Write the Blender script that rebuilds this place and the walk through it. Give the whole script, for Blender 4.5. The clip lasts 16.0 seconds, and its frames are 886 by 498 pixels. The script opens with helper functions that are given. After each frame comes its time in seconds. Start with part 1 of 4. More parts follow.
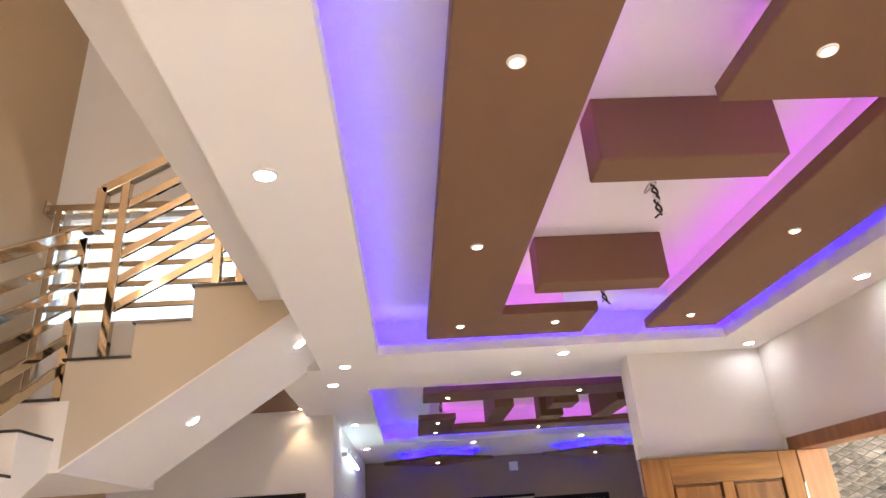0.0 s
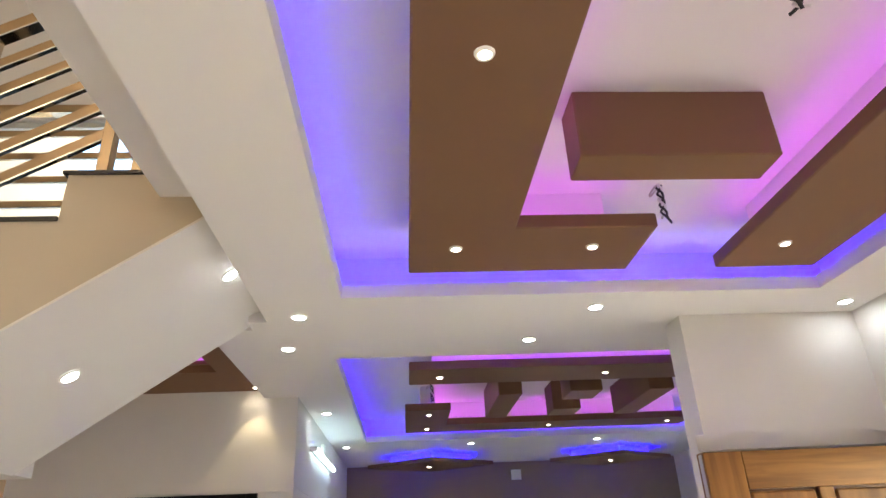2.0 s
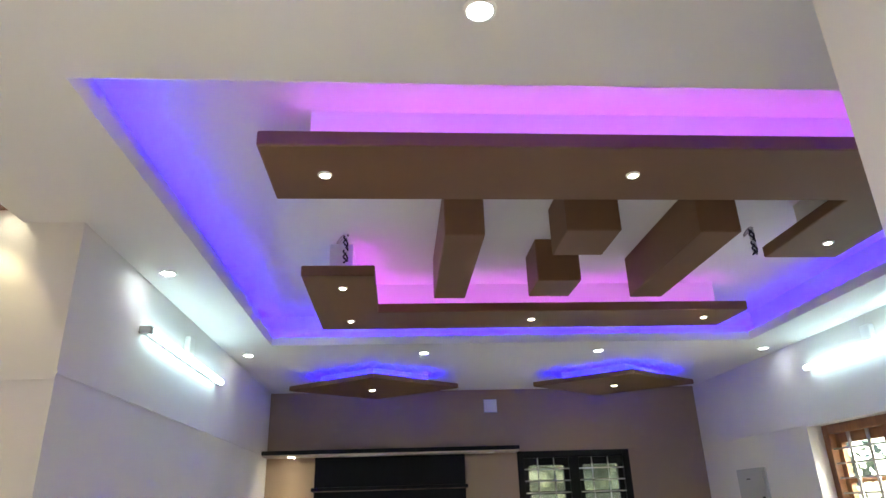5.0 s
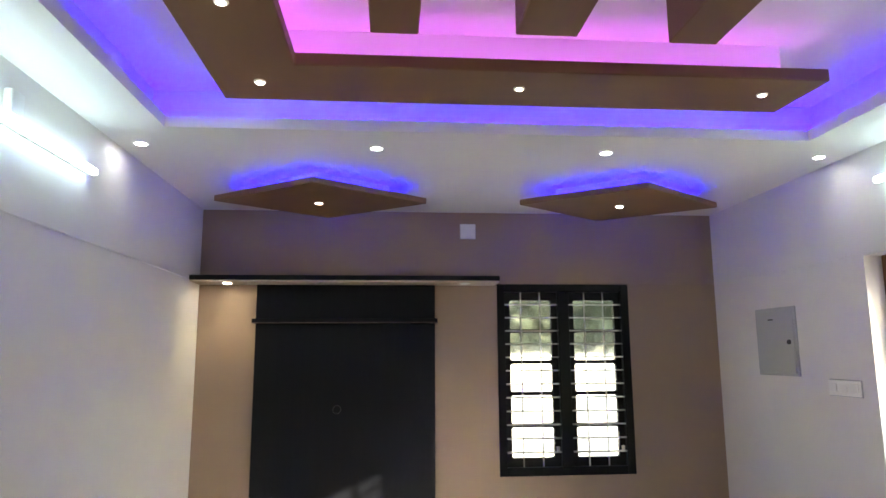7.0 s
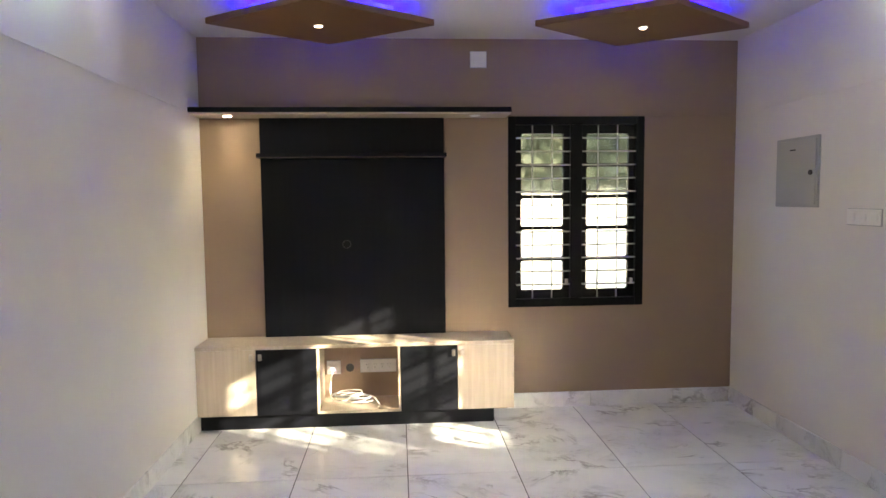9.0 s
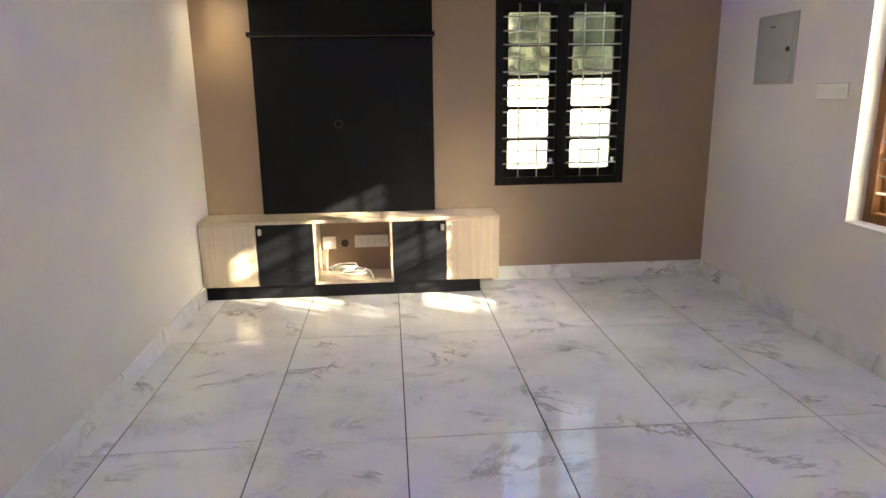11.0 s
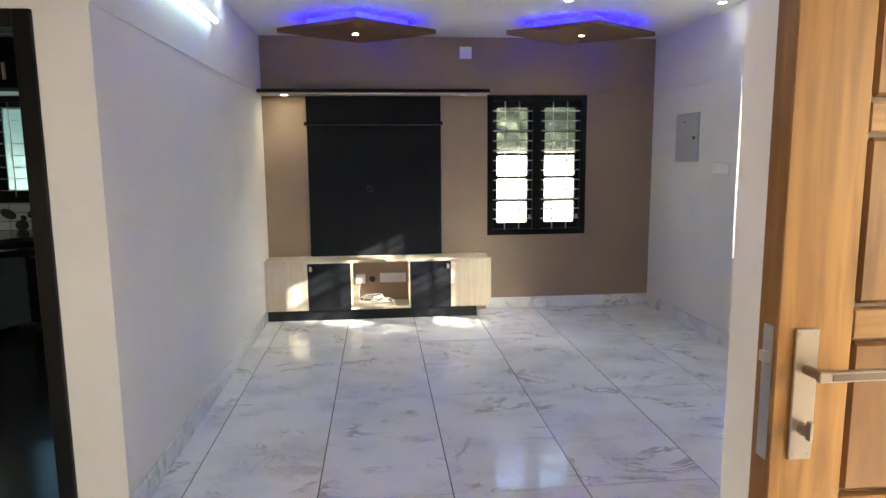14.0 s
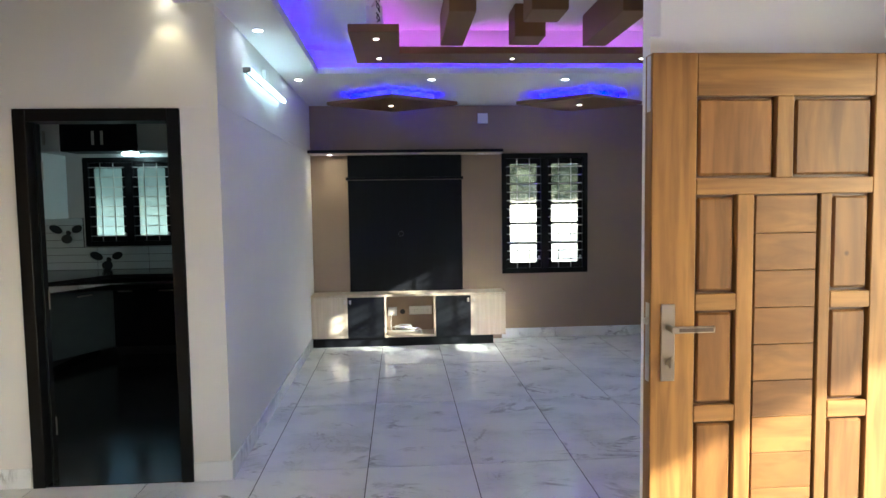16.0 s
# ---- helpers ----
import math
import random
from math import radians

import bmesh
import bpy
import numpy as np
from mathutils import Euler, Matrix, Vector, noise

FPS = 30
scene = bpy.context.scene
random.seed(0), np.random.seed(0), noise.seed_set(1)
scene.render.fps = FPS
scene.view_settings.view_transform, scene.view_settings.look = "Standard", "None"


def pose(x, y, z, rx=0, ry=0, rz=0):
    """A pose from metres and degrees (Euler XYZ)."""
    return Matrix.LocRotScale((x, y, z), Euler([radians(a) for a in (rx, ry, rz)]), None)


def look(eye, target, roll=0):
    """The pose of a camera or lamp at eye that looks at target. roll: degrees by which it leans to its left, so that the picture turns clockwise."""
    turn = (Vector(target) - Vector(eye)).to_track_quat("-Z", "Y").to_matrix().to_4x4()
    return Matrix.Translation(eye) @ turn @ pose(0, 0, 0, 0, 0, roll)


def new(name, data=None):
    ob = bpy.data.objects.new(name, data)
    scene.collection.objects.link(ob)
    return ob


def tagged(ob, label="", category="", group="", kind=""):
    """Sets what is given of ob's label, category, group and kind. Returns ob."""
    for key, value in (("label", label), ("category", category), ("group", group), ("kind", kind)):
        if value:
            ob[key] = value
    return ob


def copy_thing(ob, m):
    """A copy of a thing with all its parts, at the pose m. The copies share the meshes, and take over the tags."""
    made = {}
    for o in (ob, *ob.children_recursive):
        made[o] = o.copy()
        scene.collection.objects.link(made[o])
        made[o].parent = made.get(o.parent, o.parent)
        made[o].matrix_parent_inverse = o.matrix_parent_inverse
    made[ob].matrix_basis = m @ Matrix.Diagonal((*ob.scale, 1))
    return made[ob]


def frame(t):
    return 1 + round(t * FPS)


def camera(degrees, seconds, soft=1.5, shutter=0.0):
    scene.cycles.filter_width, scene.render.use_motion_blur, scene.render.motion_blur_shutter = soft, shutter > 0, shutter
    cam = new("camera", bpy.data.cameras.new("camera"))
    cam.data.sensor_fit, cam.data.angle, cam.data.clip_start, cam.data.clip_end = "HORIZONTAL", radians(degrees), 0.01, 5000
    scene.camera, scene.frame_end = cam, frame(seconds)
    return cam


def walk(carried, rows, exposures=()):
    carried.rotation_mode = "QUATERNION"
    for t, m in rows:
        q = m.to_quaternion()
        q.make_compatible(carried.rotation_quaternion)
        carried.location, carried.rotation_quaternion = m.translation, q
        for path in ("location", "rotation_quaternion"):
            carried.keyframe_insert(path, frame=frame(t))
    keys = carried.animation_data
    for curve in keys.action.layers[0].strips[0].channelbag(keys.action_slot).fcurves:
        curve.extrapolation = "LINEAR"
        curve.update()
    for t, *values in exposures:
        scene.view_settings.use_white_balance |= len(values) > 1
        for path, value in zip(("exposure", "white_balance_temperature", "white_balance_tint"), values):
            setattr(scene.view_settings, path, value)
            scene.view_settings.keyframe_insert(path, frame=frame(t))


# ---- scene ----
cam = camera(68.9, 16.0)
PATH = [
    (0, (0.548, 0.493, 1.66), (0.682, 2.316, 2.473), -4.2),
    (0.5, (0.546, 0.661, 1.653), (0.679, 2.474, 2.488), -3.8),
    (1, (0.533, 0.923, 1.66), (0.667, 2.729, 2.51), -3.2),
    (1.5, (0.579, 1.216, 1.648), (0.713, 3.019, 2.503), -2.8),
    (2, (0.642, 1.518, 1.659), (0.769, 3.323, 2.512), -2.7),
    (2.5, (0.669, 1.849, 1.636), (0.787, 3.658, 2.481), -2.3),
    (3, (0.721, 2.162, 1.61), (0.851, 3.969, 2.457), -2.4),
    (3.2, (0.777, 2.285, 1.631), (0.901, 4.103, 2.456), -2.2),
    (5.3, (1.087, 3.579, 1.603), (1.24, 5.443, 2.312), -1.5),
    (5.5, (1.104, 3.707, 1.588), (1.262, 5.584, 2.26), -1.1),
    (6, (1.14, 4.006, 1.582), (1.31, 5.919, 2.142), -0.5),
    (6.5, (1.247, 4.273, 1.572), (1.417, 6.213, 2.024), -0.2),
    (7, (1.31, 4.456, 1.562), (1.471, 6.425, 1.877), -0.3),
    (7.5, (1.304, 4.542, 1.545), (1.449, 6.529, 1.718), -0.4),
    (8, (1.311, 4.566, 1.5), (1.448, 6.56, 1.556), -0.5),
    (8.5, (1.314, 4.571, 1.482), (1.447, 6.566, 1.434), -0.5),
    (9, (1.306, 4.571, 1.479), (1.442, 6.56, 1.325), -0.6),
    (9.5, (1.298, 4.574, 1.433), (1.44, 6.552, 1.174), -0.6),
    (10, (1.296, 4.561, 1.398), (1.445, 6.524, 1.044), -0.6),
    (10.2, (1.31, 4.545, 1.378), (1.457, 6.502, 0.991), -0.7),
    (12.3, (1.232, 3.746, 1.427), (1.421, 5.675, 0.932), -0.4),
    (12.5, (1.21, 3.652, 1.44), (1.405, 5.581, 0.951), -0.3),
    (13, (1.135, 3.402, 1.446), (1.335, 5.341, 1.0), -0.4),
    (13.5, (1.056, 3.159, 1.475), (1.268, 5.115, 1.117), -0.4),
    (14, (1.038, 2.906, 1.475), (1.231, 4.876, 1.191), -0.5),
    (14.5, (0.998, 2.67, 1.484), (1.169, 4.65, 1.259), -0.6),
    (15, (0.948, 2.41, 1.482), (1.109, 4.394, 1.289), -0.9),
    (15.5, (0.952, 2.171, 1.48), (1.091, 4.159, 1.315), -1.0),
    (16, (0.95, 1.955, 1.492), (1.08, 3.946, 1.354), -0.8),
]
walk(cam, [(t, look(eye, target, roll)) for t, eye, target, roll in PATH],
     exposures=[(0, 3.37, 6550, 15), (3, 3.15, 6200, 0), (5.5, 3.53, 6250, -1), (7.5, 3.62, 6500, 3), (9, 3.58, 6900, 3), (12.5, 3.67, 7450, 1), (14, 3.57, 6200, -1), (15, 3.37, 5750, -2), (16, 3.22, 5600, -2)])

# ---- light of day and added fill lamps ----
SUN_WAY = Vector((-1.0, 0.62, -0.44))
world = bpy.data.worlds.new("world")
scene.world = world
world.use_nodes = True
wn = world.node_tree.nodes
sky = wn.new("ShaderNodeTexSky")
sky.sky_type = "NISHITA"
sky.sun_disc = False
sky.sun_elevation = radians(20.5)
sky.sun_rotation = radians(122)
world.node_tree.links.new(sky.outputs[0], wn["Background"].inputs[0])
wn["Background"].inputs[1].default_value = 0.15
sun = new("sun", bpy.data.lights.new("sun", "SUN"))
sun.data.energy, sun.data.angle, sun.data.color = 3.4, radians(0.7), (1.0, 0.89, 0.72)
sun.matrix_world = look((8, -6, 6), Vector((8, -6, 6)) + SUN_WAY)


def fill_light(name, at, towards, wide, high, watts, colour):
    """An added area lamp in an assumed opening, out of view, that brightens the rooms."""
    ob = new(name, bpy.data.lights.new(name, "AREA"))
    ob.data.shape, ob.data.size, ob.data.size_y, ob.data.energy, ob.data.color = "RECTANGLE", wide, high, watts, colour
    ob.matrix_world = look(at, Vector(at) + Vector(towards))


# fill for the dark hall and stairwell; neither opening is known
fill_light("hall_fill_light", (2.70, -0.6, 1.45), (-1, -0.3, -0.65), 2.2, 1.2, 6.5, (1.0, 0.93, 0.86))
fill_light("stair_fill_light", (0.32, -0.9, 4.1), (-1, 0.35, -0.1), 1.6, 1.4, 11, (1.0, 0.97, 0.93))


def downlight(x, y, z, watts, colour, cone):
    """The beam of a recessed lamp that draws a scallop on the wall beside it."""
    ob = new("spot_beam", bpy.data.lights.new("spot_beam", "SPOT"))
    ob.data.energy, ob.data.color, ob.data.spot_size, ob.data.spot_blend, ob.data.shadow_soft_size = watts, colour, radians(cone), 0.5, 0.015
    ob.matrix_world = look((x, y, z), (x, y + 0.0001, z - 1))


downlight(-0.235, 5.39, 2.585, 0.65, (1.0, 0.78, 0.45), 70)
downlight(0.225, 8.84, 2.015, 0.6, (1.0, 0.82, 0.5), 90)



# ---- materials ----
def material(name, colour, rough=0.6, metal=0.0, second=None, scale=6.0, amount=0.5, bump=0.0, bump_scale=120.0,
             coat=0.0, stretch=(1, 1, 1), detail=4.0, spec=0.5, random_tint=0.0):
    m = bpy.data.materials.new(name)
    m.use_nodes = True
    n, l = m.node_tree.nodes, m.node_tree.links
    b = n["Principled BSDF"]
    b.inputs["Base Color"].default_value = (*colour, 1)
    b.inputs["Roughness"].default_value = rough
    b.inputs["Metallic"].default_value = metal
    b.inputs["Specular IOR Level"].default_value = spec
    b.inputs["Coat Weight"].default_value = coat
    b.inputs["Coat Roughness"].default_value = 0.06
    geo = n.new("ShaderNodeTexCoord")
    mp = n.new("ShaderNodeMapping")
    mp.inputs["Scale"].default_value = stretch
    l.new(geo.outputs["Object"], mp.inputs[0])
    if second:
        tx = n.new("ShaderNodeTexNoise")
        tx.inputs["Scale"].default_value, tx.inputs["Detail"].default_value = scale, detail
        l.new(mp.outputs[0], tx.inputs["Vector"])
        rp = n.new("ShaderNodeMapRange")
        rp.inputs[1].default_value, rp.inputs[2].default_value = 0.35, 0.65
        rp.inputs[4].default_value = amount
        l.new(tx.outputs["Fac"], rp.inputs[0])
        mx = n.new("ShaderNodeMix")
        mx.data_type = "RGBA"
        mx.inputs[6].default_value, mx.inputs[7].default_value = (*colour, 1), (*second, 1)
        l.new(rp.outputs[0], mx.inputs[0])
        out = mx.outputs[2]
        if random_tint:
            oi = n.new("ShaderNodeObjectInfo")
            rr = n.new("ShaderNodeMapRange")
            rr.inputs[3].default_value, rr.inputs[4].default_value = 1 - random_tint, 1 + random_tint
            l.new(oi.outputs["Random"], rr.inputs[0])
            hs = n.new("ShaderNodeHueSaturation")
            l.new(rr.outputs[0], hs.inputs["Value"])
            l.new(out, hs.inputs["Color"])
            out = hs.outputs[0]
        l.new(out, b.inputs["Base Color"])
    if bump:
        bt = n.new("ShaderNodeTexNoise")
        bt.inputs["Scale"].default_value, bt.inputs["Detail"].default_value = bump_scale, 3
        l.new(mp.outputs[0], bt.inputs["Vector"])
        bp = n.new("ShaderNodeBump")
        bp.inputs["Strength"].default_value, bp.inputs["Distance"].default_value = bump, 0.004
        l.new(bt.outputs["Fac"], bp.inputs["Height"])
        l.new(bp.outputs[0], b.inputs["Normal"])
    return m


def wood(name, pale, dark, stretch):
    """Varnished wood: broad bands of tone, fine streaks along the grain and a few small knots."""
    m = bpy.data.materials.new(name)
    m.use_nodes = True
    n, l = m.node_tree.nodes, m.node_tree.links
    b = n["Principled BSDF"]
    b.inputs["Roughness"].default_value = 0.42
    b.inputs["Specular IOR Level"].default_value = 0.25
    co = n.new("ShaderNodeTexCoord")
    oi = n.new("ShaderNodeObjectInfo")
    off = n.new("ShaderNodeVectorMath")
    off.operation = "MULTIPLY_ADD"
    l.new(oi.outputs["Random"], off.inputs[0])
    off.inputs[1].default_value = (13.0, 29.0, 17.0)
    l.new(co.outputs["Object"], off.inputs[2])
    mp = n.new("ShaderNodeMapping")
    mp.inputs["Scale"].default_value = stretch
    l.new(off.outputs[0], mp.inputs[0])

    def tone(scale, detail, distortion, low, high, to):
        t = n.new("ShaderNodeTexNoise")
        t.inputs["Scale"].default_value, t.inputs["Detail"].default_value, t.inputs["Distortion"].default_value = scale, detail, distortion
        l.new(mp.outputs[0], t.inputs["Vector"])
        r = n.new("ShaderNodeMapRange")
        r.inputs[1].default_value, r.inputs[2].default_value, r.inputs[4].default_value = low, high, to
        l.new(t.outputs["Fac"], r.inputs[0])
        return r.outputs[0]

    def mixed(base, colour, amount):
        x = n.new("ShaderNodeMix")
        x.data_type = "RGBA"
        l.new(amount, x.inputs[0])
        if base:
            l.new(base, x.inputs[6])
        else:
            x.inputs[6].default_value = (*pale, 1)
        x.inputs[7].default_value = (*colour, 1)
        return x.outputs[2]

    streak = tone(5.5, 6, 0.6, 0.42, 0.72, 0.65)
    out = mixed(mixed(None, dark, tone(1.2, 3, 1.8, 0.36, 0.70, 0.75)), [c * 0.72 for c in dark], streak)
    vo = n.new("ShaderNodeTexVoronoi")
    vo.inputs["Scale"].default_value = 5.0
    l.new(off.outputs[0], vo.inputs["Vector"])
    kr = n.new("ShaderNodeMapRange")
    kr.inputs[1].default_value, kr.inputs[2].default_value, kr.inputs[3].default_value, kr.inputs[4].default_value = 0.02, 0.055, 0.75, 0.0
    l.new(vo.outputs["Distance"], kr.inputs[0])
    out = mixed(out, [c * 0.35 for c in dark], kr.outputs[0])
    rr = n.new("ShaderNodeMapRange")
    rr.inputs[3].default_value, rr.inputs[4].default_value = 0.86, 1.14
    l.new(oi.outputs["Random"], rr.inputs[0])
    hs = n.new("ShaderNodeHueSaturation")
    l.new(rr.outputs[0], hs.inputs["Value"])
    l.new(out, hs.inputs["Color"])
    l.new(hs.outputs[0], b.inputs["Base Color"])
    bp = n.new("ShaderNodeBump")
    bp.inputs["Strength"].default_value, bp.inputs["Distance"].default_value = 0.08, 0.003
    l.new(streak, bp.inputs["Height"])
    l.new(bp.outputs[0], b.inputs["Normal"])
    return m


def glowing(name, colour, strength):
    m = bpy.data.materials.new(name)
    m.use_nodes = True
    b = m.node_tree.nodes["Principled BSDF"]
    b.inputs["Base Color"].default_value = (0.8, 0.8, 0.8, 1)
    b.inputs["Emission Color"].default_value = (*colour, 1)
    b.inputs["Emission Strength"].default_value = strength
    return m


def marble():
    m = bpy.data.materials.new("marble_tile")
    m.use_nodes = True
    n, l = m.node_tree.nodes, m.node_tree.links
    b = n["Principled BSDF"]
    b.inputs["Roughness"].default_value = 0.07
    geo = n.new("ShaderNodeNewGeometry")
    oi = n.new("ShaderNodeObjectInfo")
    off = n.new("ShaderNodeVectorMath")
    off.operation = "MULTIPLY_ADD"
    l.new(oi.outputs["Random"], off.inputs[0])
    off.inputs[1].default_value = (37.0, 53.0, 11.0)
    l.new(geo.outputs["Position"], off.inputs[2])
    turn = n.new("ShaderNodeMapping")
    turn.inputs["Rotation"].default_value = (0, 0, 0.6)
    turn.inputs["Scale"].default_value = (1.0, 1.35, 1.0)
    l.new(off.outputs[0], turn.inputs[0])
    # thin veins: where a warped noise crosses its middle value, kept to clumps
    def veins(scale, detail, distortion, width, strength):
        vein = n.new("ShaderNodeTexNoise")
        vein.inputs["Scale"].default_value, vein.inputs["Detail"].default_value, vein.inputs["Distortion"].default_value = scale, detail, distortion
        vein.inputs["Roughness"].default_value = 0.64
        l.new(turn.outputs[0], vein.inputs["Vector"])
        d = n.new("ShaderNodeMath")
        d.operation = "SUBTRACT"
        d.inputs[1].default_value = 0.5
        l.new(vein.outputs["Fac"], d.inputs[0])
        a = n.new("ShaderNodeMath")
        a.operation = "ABSOLUTE"
        l.new(d.outputs[0], a.inputs[0])
        r = n.new("ShaderNodeMapRange")
        r.inputs[1].default_value, r.inputs[2].default_value, r.inputs[3].default_value, r.inputs[4].default_value = 0.0, width, strength, 0.0
        l.new(a.outputs[0], r.inputs[0])
        return r.outputs[0]

    def combine(kind, one, two):
        c = n.new("ShaderNodeMath")
        c.operation = kind
        l.new(one, c.inputs[0])
        l.new(two, c.inputs[1])
        return c.outputs[0]

    def clumps(scale, low, high):
        patch = n.new("ShaderNodeTexNoise")
        patch.inputs["Scale"].default_value, patch.inputs["Detail"].default_value = scale, 3
        l.new(turn.outputs[0], patch.inputs["Vector"])
        pr = n.new("ShaderNodeMapRange")
        pr.inputs[1].default_value, pr.inputs[2].default_value = low, high
        l.new(patch.outputs["Fac"], pr.inputs[0])
        return pr.outputs[0]

    soft = clumps(2.6, 0.44, 0.68)
    dark = clumps(3.4, 0.50, 0.66)
    both = combine("MAXIMUM", combine("MULTIPLY", veins(1.5, 6, 1.2, 0.032, 0.8), dark), combine("MULTIPLY", veins(3.6, 5, 1.1, 0.020, 0.35), soft))
    cloud = n.new("ShaderNodeMix")
    cloud.data_type = "RGBA"
    cloud.inputs[6].default_value, cloud.inputs[7].default_value = (0.80, 0.80, 0.80, 1), (0.67, 0.68, 0.69, 1)
    l.new(soft, cloud.inputs[0])
    mx = n.new("ShaderNodeMix")
    mx.data_type = "RGBA"
    mx.inputs[7].default_value = (0.27, 0.26, 0.255, 1)
    l.new(both, mx.inputs[0])
    l.new(cloud.outputs[2], mx.inputs[6])
    l.new(mx.outputs[2], b.inputs["Base Color"])
    return m


def clear_glass(name, rough, tint=(0.95, 0.97, 0.96)):
    m = bpy.data.materials.new(name)
    m.use_nodes = True
    b = m.node_tree.nodes["Principled BSDF"]
    b.inputs["Base Color"].default_value = (*tint, 1)
    b.inputs["Roughness"].default_value = rough
    b.inputs["Transmission Weight"].default_value = 1.0
    b.inputs["IOR"].default_value = 1.2
    return m


WHITE = material("white_wall_paint", (0.74, 0.71, 0.68), 0.7, second=(0.70, 0.67, 0.64), scale=2.5, bump=0.12, bump_scale=220)
CEIL = material("white_ceiling_paint", (0.78, 0.76, 0.74), 0.75, second=(0.75, 0.73, 0.71), scale=1.7, bump=0.05, bump_scale=260)
BEIGE = material("beige_wall_paint", (0.53, 0.385, 0.235), 0.7, second=(0.50, 0.36, 0.22), scale=2.0, bump=0.12, bump_scale=220)
STRING = material("cream_stair_paint", (0.50, 0.43, 0.33), 0.7, second=(0.47, 0.40, 0.31), scale=2.0, bump=0.12, bump_scale=220)
TAUPE = material("taupe_wall_paint", (0.30, 0.215, 0.15), 0.62, second=(0.27, 0.195, 0.135), scale=2.2, bump=0.15, bump_scale=220)
BROWN = material("brown_ceiling_paint", (0.190, 0.098, 0.046), 0.6, second=(0.170, 0.086, 0.040), scale=3.0, bump=0.06, bump_scale=250)
BLACKWOOD = material("black_painted_wood", (0.004, 0.004, 0.0045), 0.4, spec=0.16, second=(0.008, 0.0075, 0.008), scale=9, stretch=(1, 1, 0.15))
LAMINATE = material("black_laminate", (0.005, 0.0055, 0.008), 0.5, spec=0.14, second=(0.0068, 0.0074, 0.0105), scale=14, stretch=(3, 3, 0.12), bump=0.05, bump_scale=60)
PALEWOOD = material("pale_wood_laminate", (0.56, 0.47, 0.37), 0.42, second=(0.40, 0.32, 0.24), scale=7, stretch=(6, 6, 0.35), amount=0.45)
TEAK = wood("teak_stile_wood", (0.265, 0.132, 0.038), (0.150, 0.066, 0.018), (7, 7, 0.55))
TEAK_RAIL = wood("teak_rail_wood", (0.265, 0.132, 0.038), (0.150, 0.066, 0.018), (0.55, 7, 7))
TEAK_PANEL = wood("teak_panel_wood", (0.200, 0.092, 0.026), (0.105, 0.042, 0.011), (5, 5, 0.7))
TEAK_BOARD = wood("teak_board_wood", (0.210, 0.098, 0.028), (0.112, 0.046, 0.013), (0.9, 5, 4))
TEAK_DARK = material("brown_stained_wood", (0.27, 0.115, 0.040), 0.4, second=(0.18, 0.072, 0.026), scale=5, stretch=(6, 6, 0.5), amount=0.8)
GROOVE = material("dark_groove_wood", (0.075, 0.026, 0.008), 0.45)
STEEL = material("polished_steel", (0.64, 0.55, 0.43), 0.07, metal=1.0)
SATIN = material("satin_nickel", (0.55, 0.50, 0.45), 0.3, metal=1.0)
BRONZE = material("satin_bronze", (0.36, 0.30, 0.25), 0.33, metal=1.0)
DARK_METAL = material("dark_brushed_metal", (0.13, 0.10, 0.085), 0.35, metal=1.0)
GREYBAR = material("grey_painted_steel", (0.50, 0.49, 0.47), 0.45, metal=0.3)
WHITEP = material("white_plastic", (0.78, 0.77, 0.74), 0.35)
GREYBOX = material("grey_enamel", (0.40, 0.40, 0.40), 0.4, second=(0.37, 0.37, 0.37), scale=5)
DARK = material("dark_void", (0.02, 0.02, 0.02), 0.6)
GRANITE = material("dark_granite", (0.03, 0.028, 0.028), 0.15, second=(0.05, 0.045, 0.045), scale=90, amount=0.8)
GROUT = material("grey_grout", (0.07, 0.07, 0.07), 0.8)
MARBLE = marble()
GLASS = clear_glass("clear_window_glass", 0.0)
FROSTED = clear_glass("figured_window_glass", 0.17)
PLAIN_FROSTED = clear_glass("frosted_kitchen_glass", 0.55, (0.16, 0.23, 0.25))
YARD = material("yard_concrete", (0.55, 0.52, 0.46), 0.85, second=(0.45, 0.42, 0.36), scale=1.5, bump=0.2, bump_scale=30)
CREAM = material("cream_masonry_paint", (0.76, 0.70, 0.58), 0.85, second=(0.68, 0.62, 0.50), scale=1.2, bump=0.15, bump_scale=60)
LEAF = material("leaf_green", (0.095, 0.110, 0.060), 0.6, second=(0.12, 0.12, 0.08), scale=3)
BARK = material("bark", (0.14, 0.10, 0.07), 0.9, second=(0.09, 0.065, 0.045), scale=12, bump=0.4, bump_scale=30)
STONE = material("grey_split_stone", (0.30, 0.29, 0.28), 0.8, second=(0.11, 0.105, 0.10), scale=14, amount=0.8, bump=0.4, bump_scale=60, random_tint=0.25)
BLUE_LED = glowing("blue_led", (0.05, 0.0, 1.0), 3.7)
PINK_LIT_FACE = glowing("pink_lit_face_glow", (0.75, 0.03, 0.9), 0.12)
DEEP_BLUE_LED = glowing("deep_blue_led", (0.006, 0.0, 1.0), 14.0)
PINK_LED = glowing("pink_led", (0.66, 0.11, 0.85), 2.7)
SPOT_GLOW = glowing("warm_white_spot", (1.0, 0.84, 0.62), 13)
COOL_GLOW = glowing("cool_white_spot", (0.95, 0.97, 1.0), 8.5)
COOL_DIM = glowing("faint_spot", (1.0, 0.92, 0.8), 0.08)
TUBE_GLOW = glowing("cool_white_tube", (0.72, 0.95, 1.0), 1.2)
KITCHEN_TUBE = glowing("kitchen_tube", (0.75, 0.97, 1.0), 9)


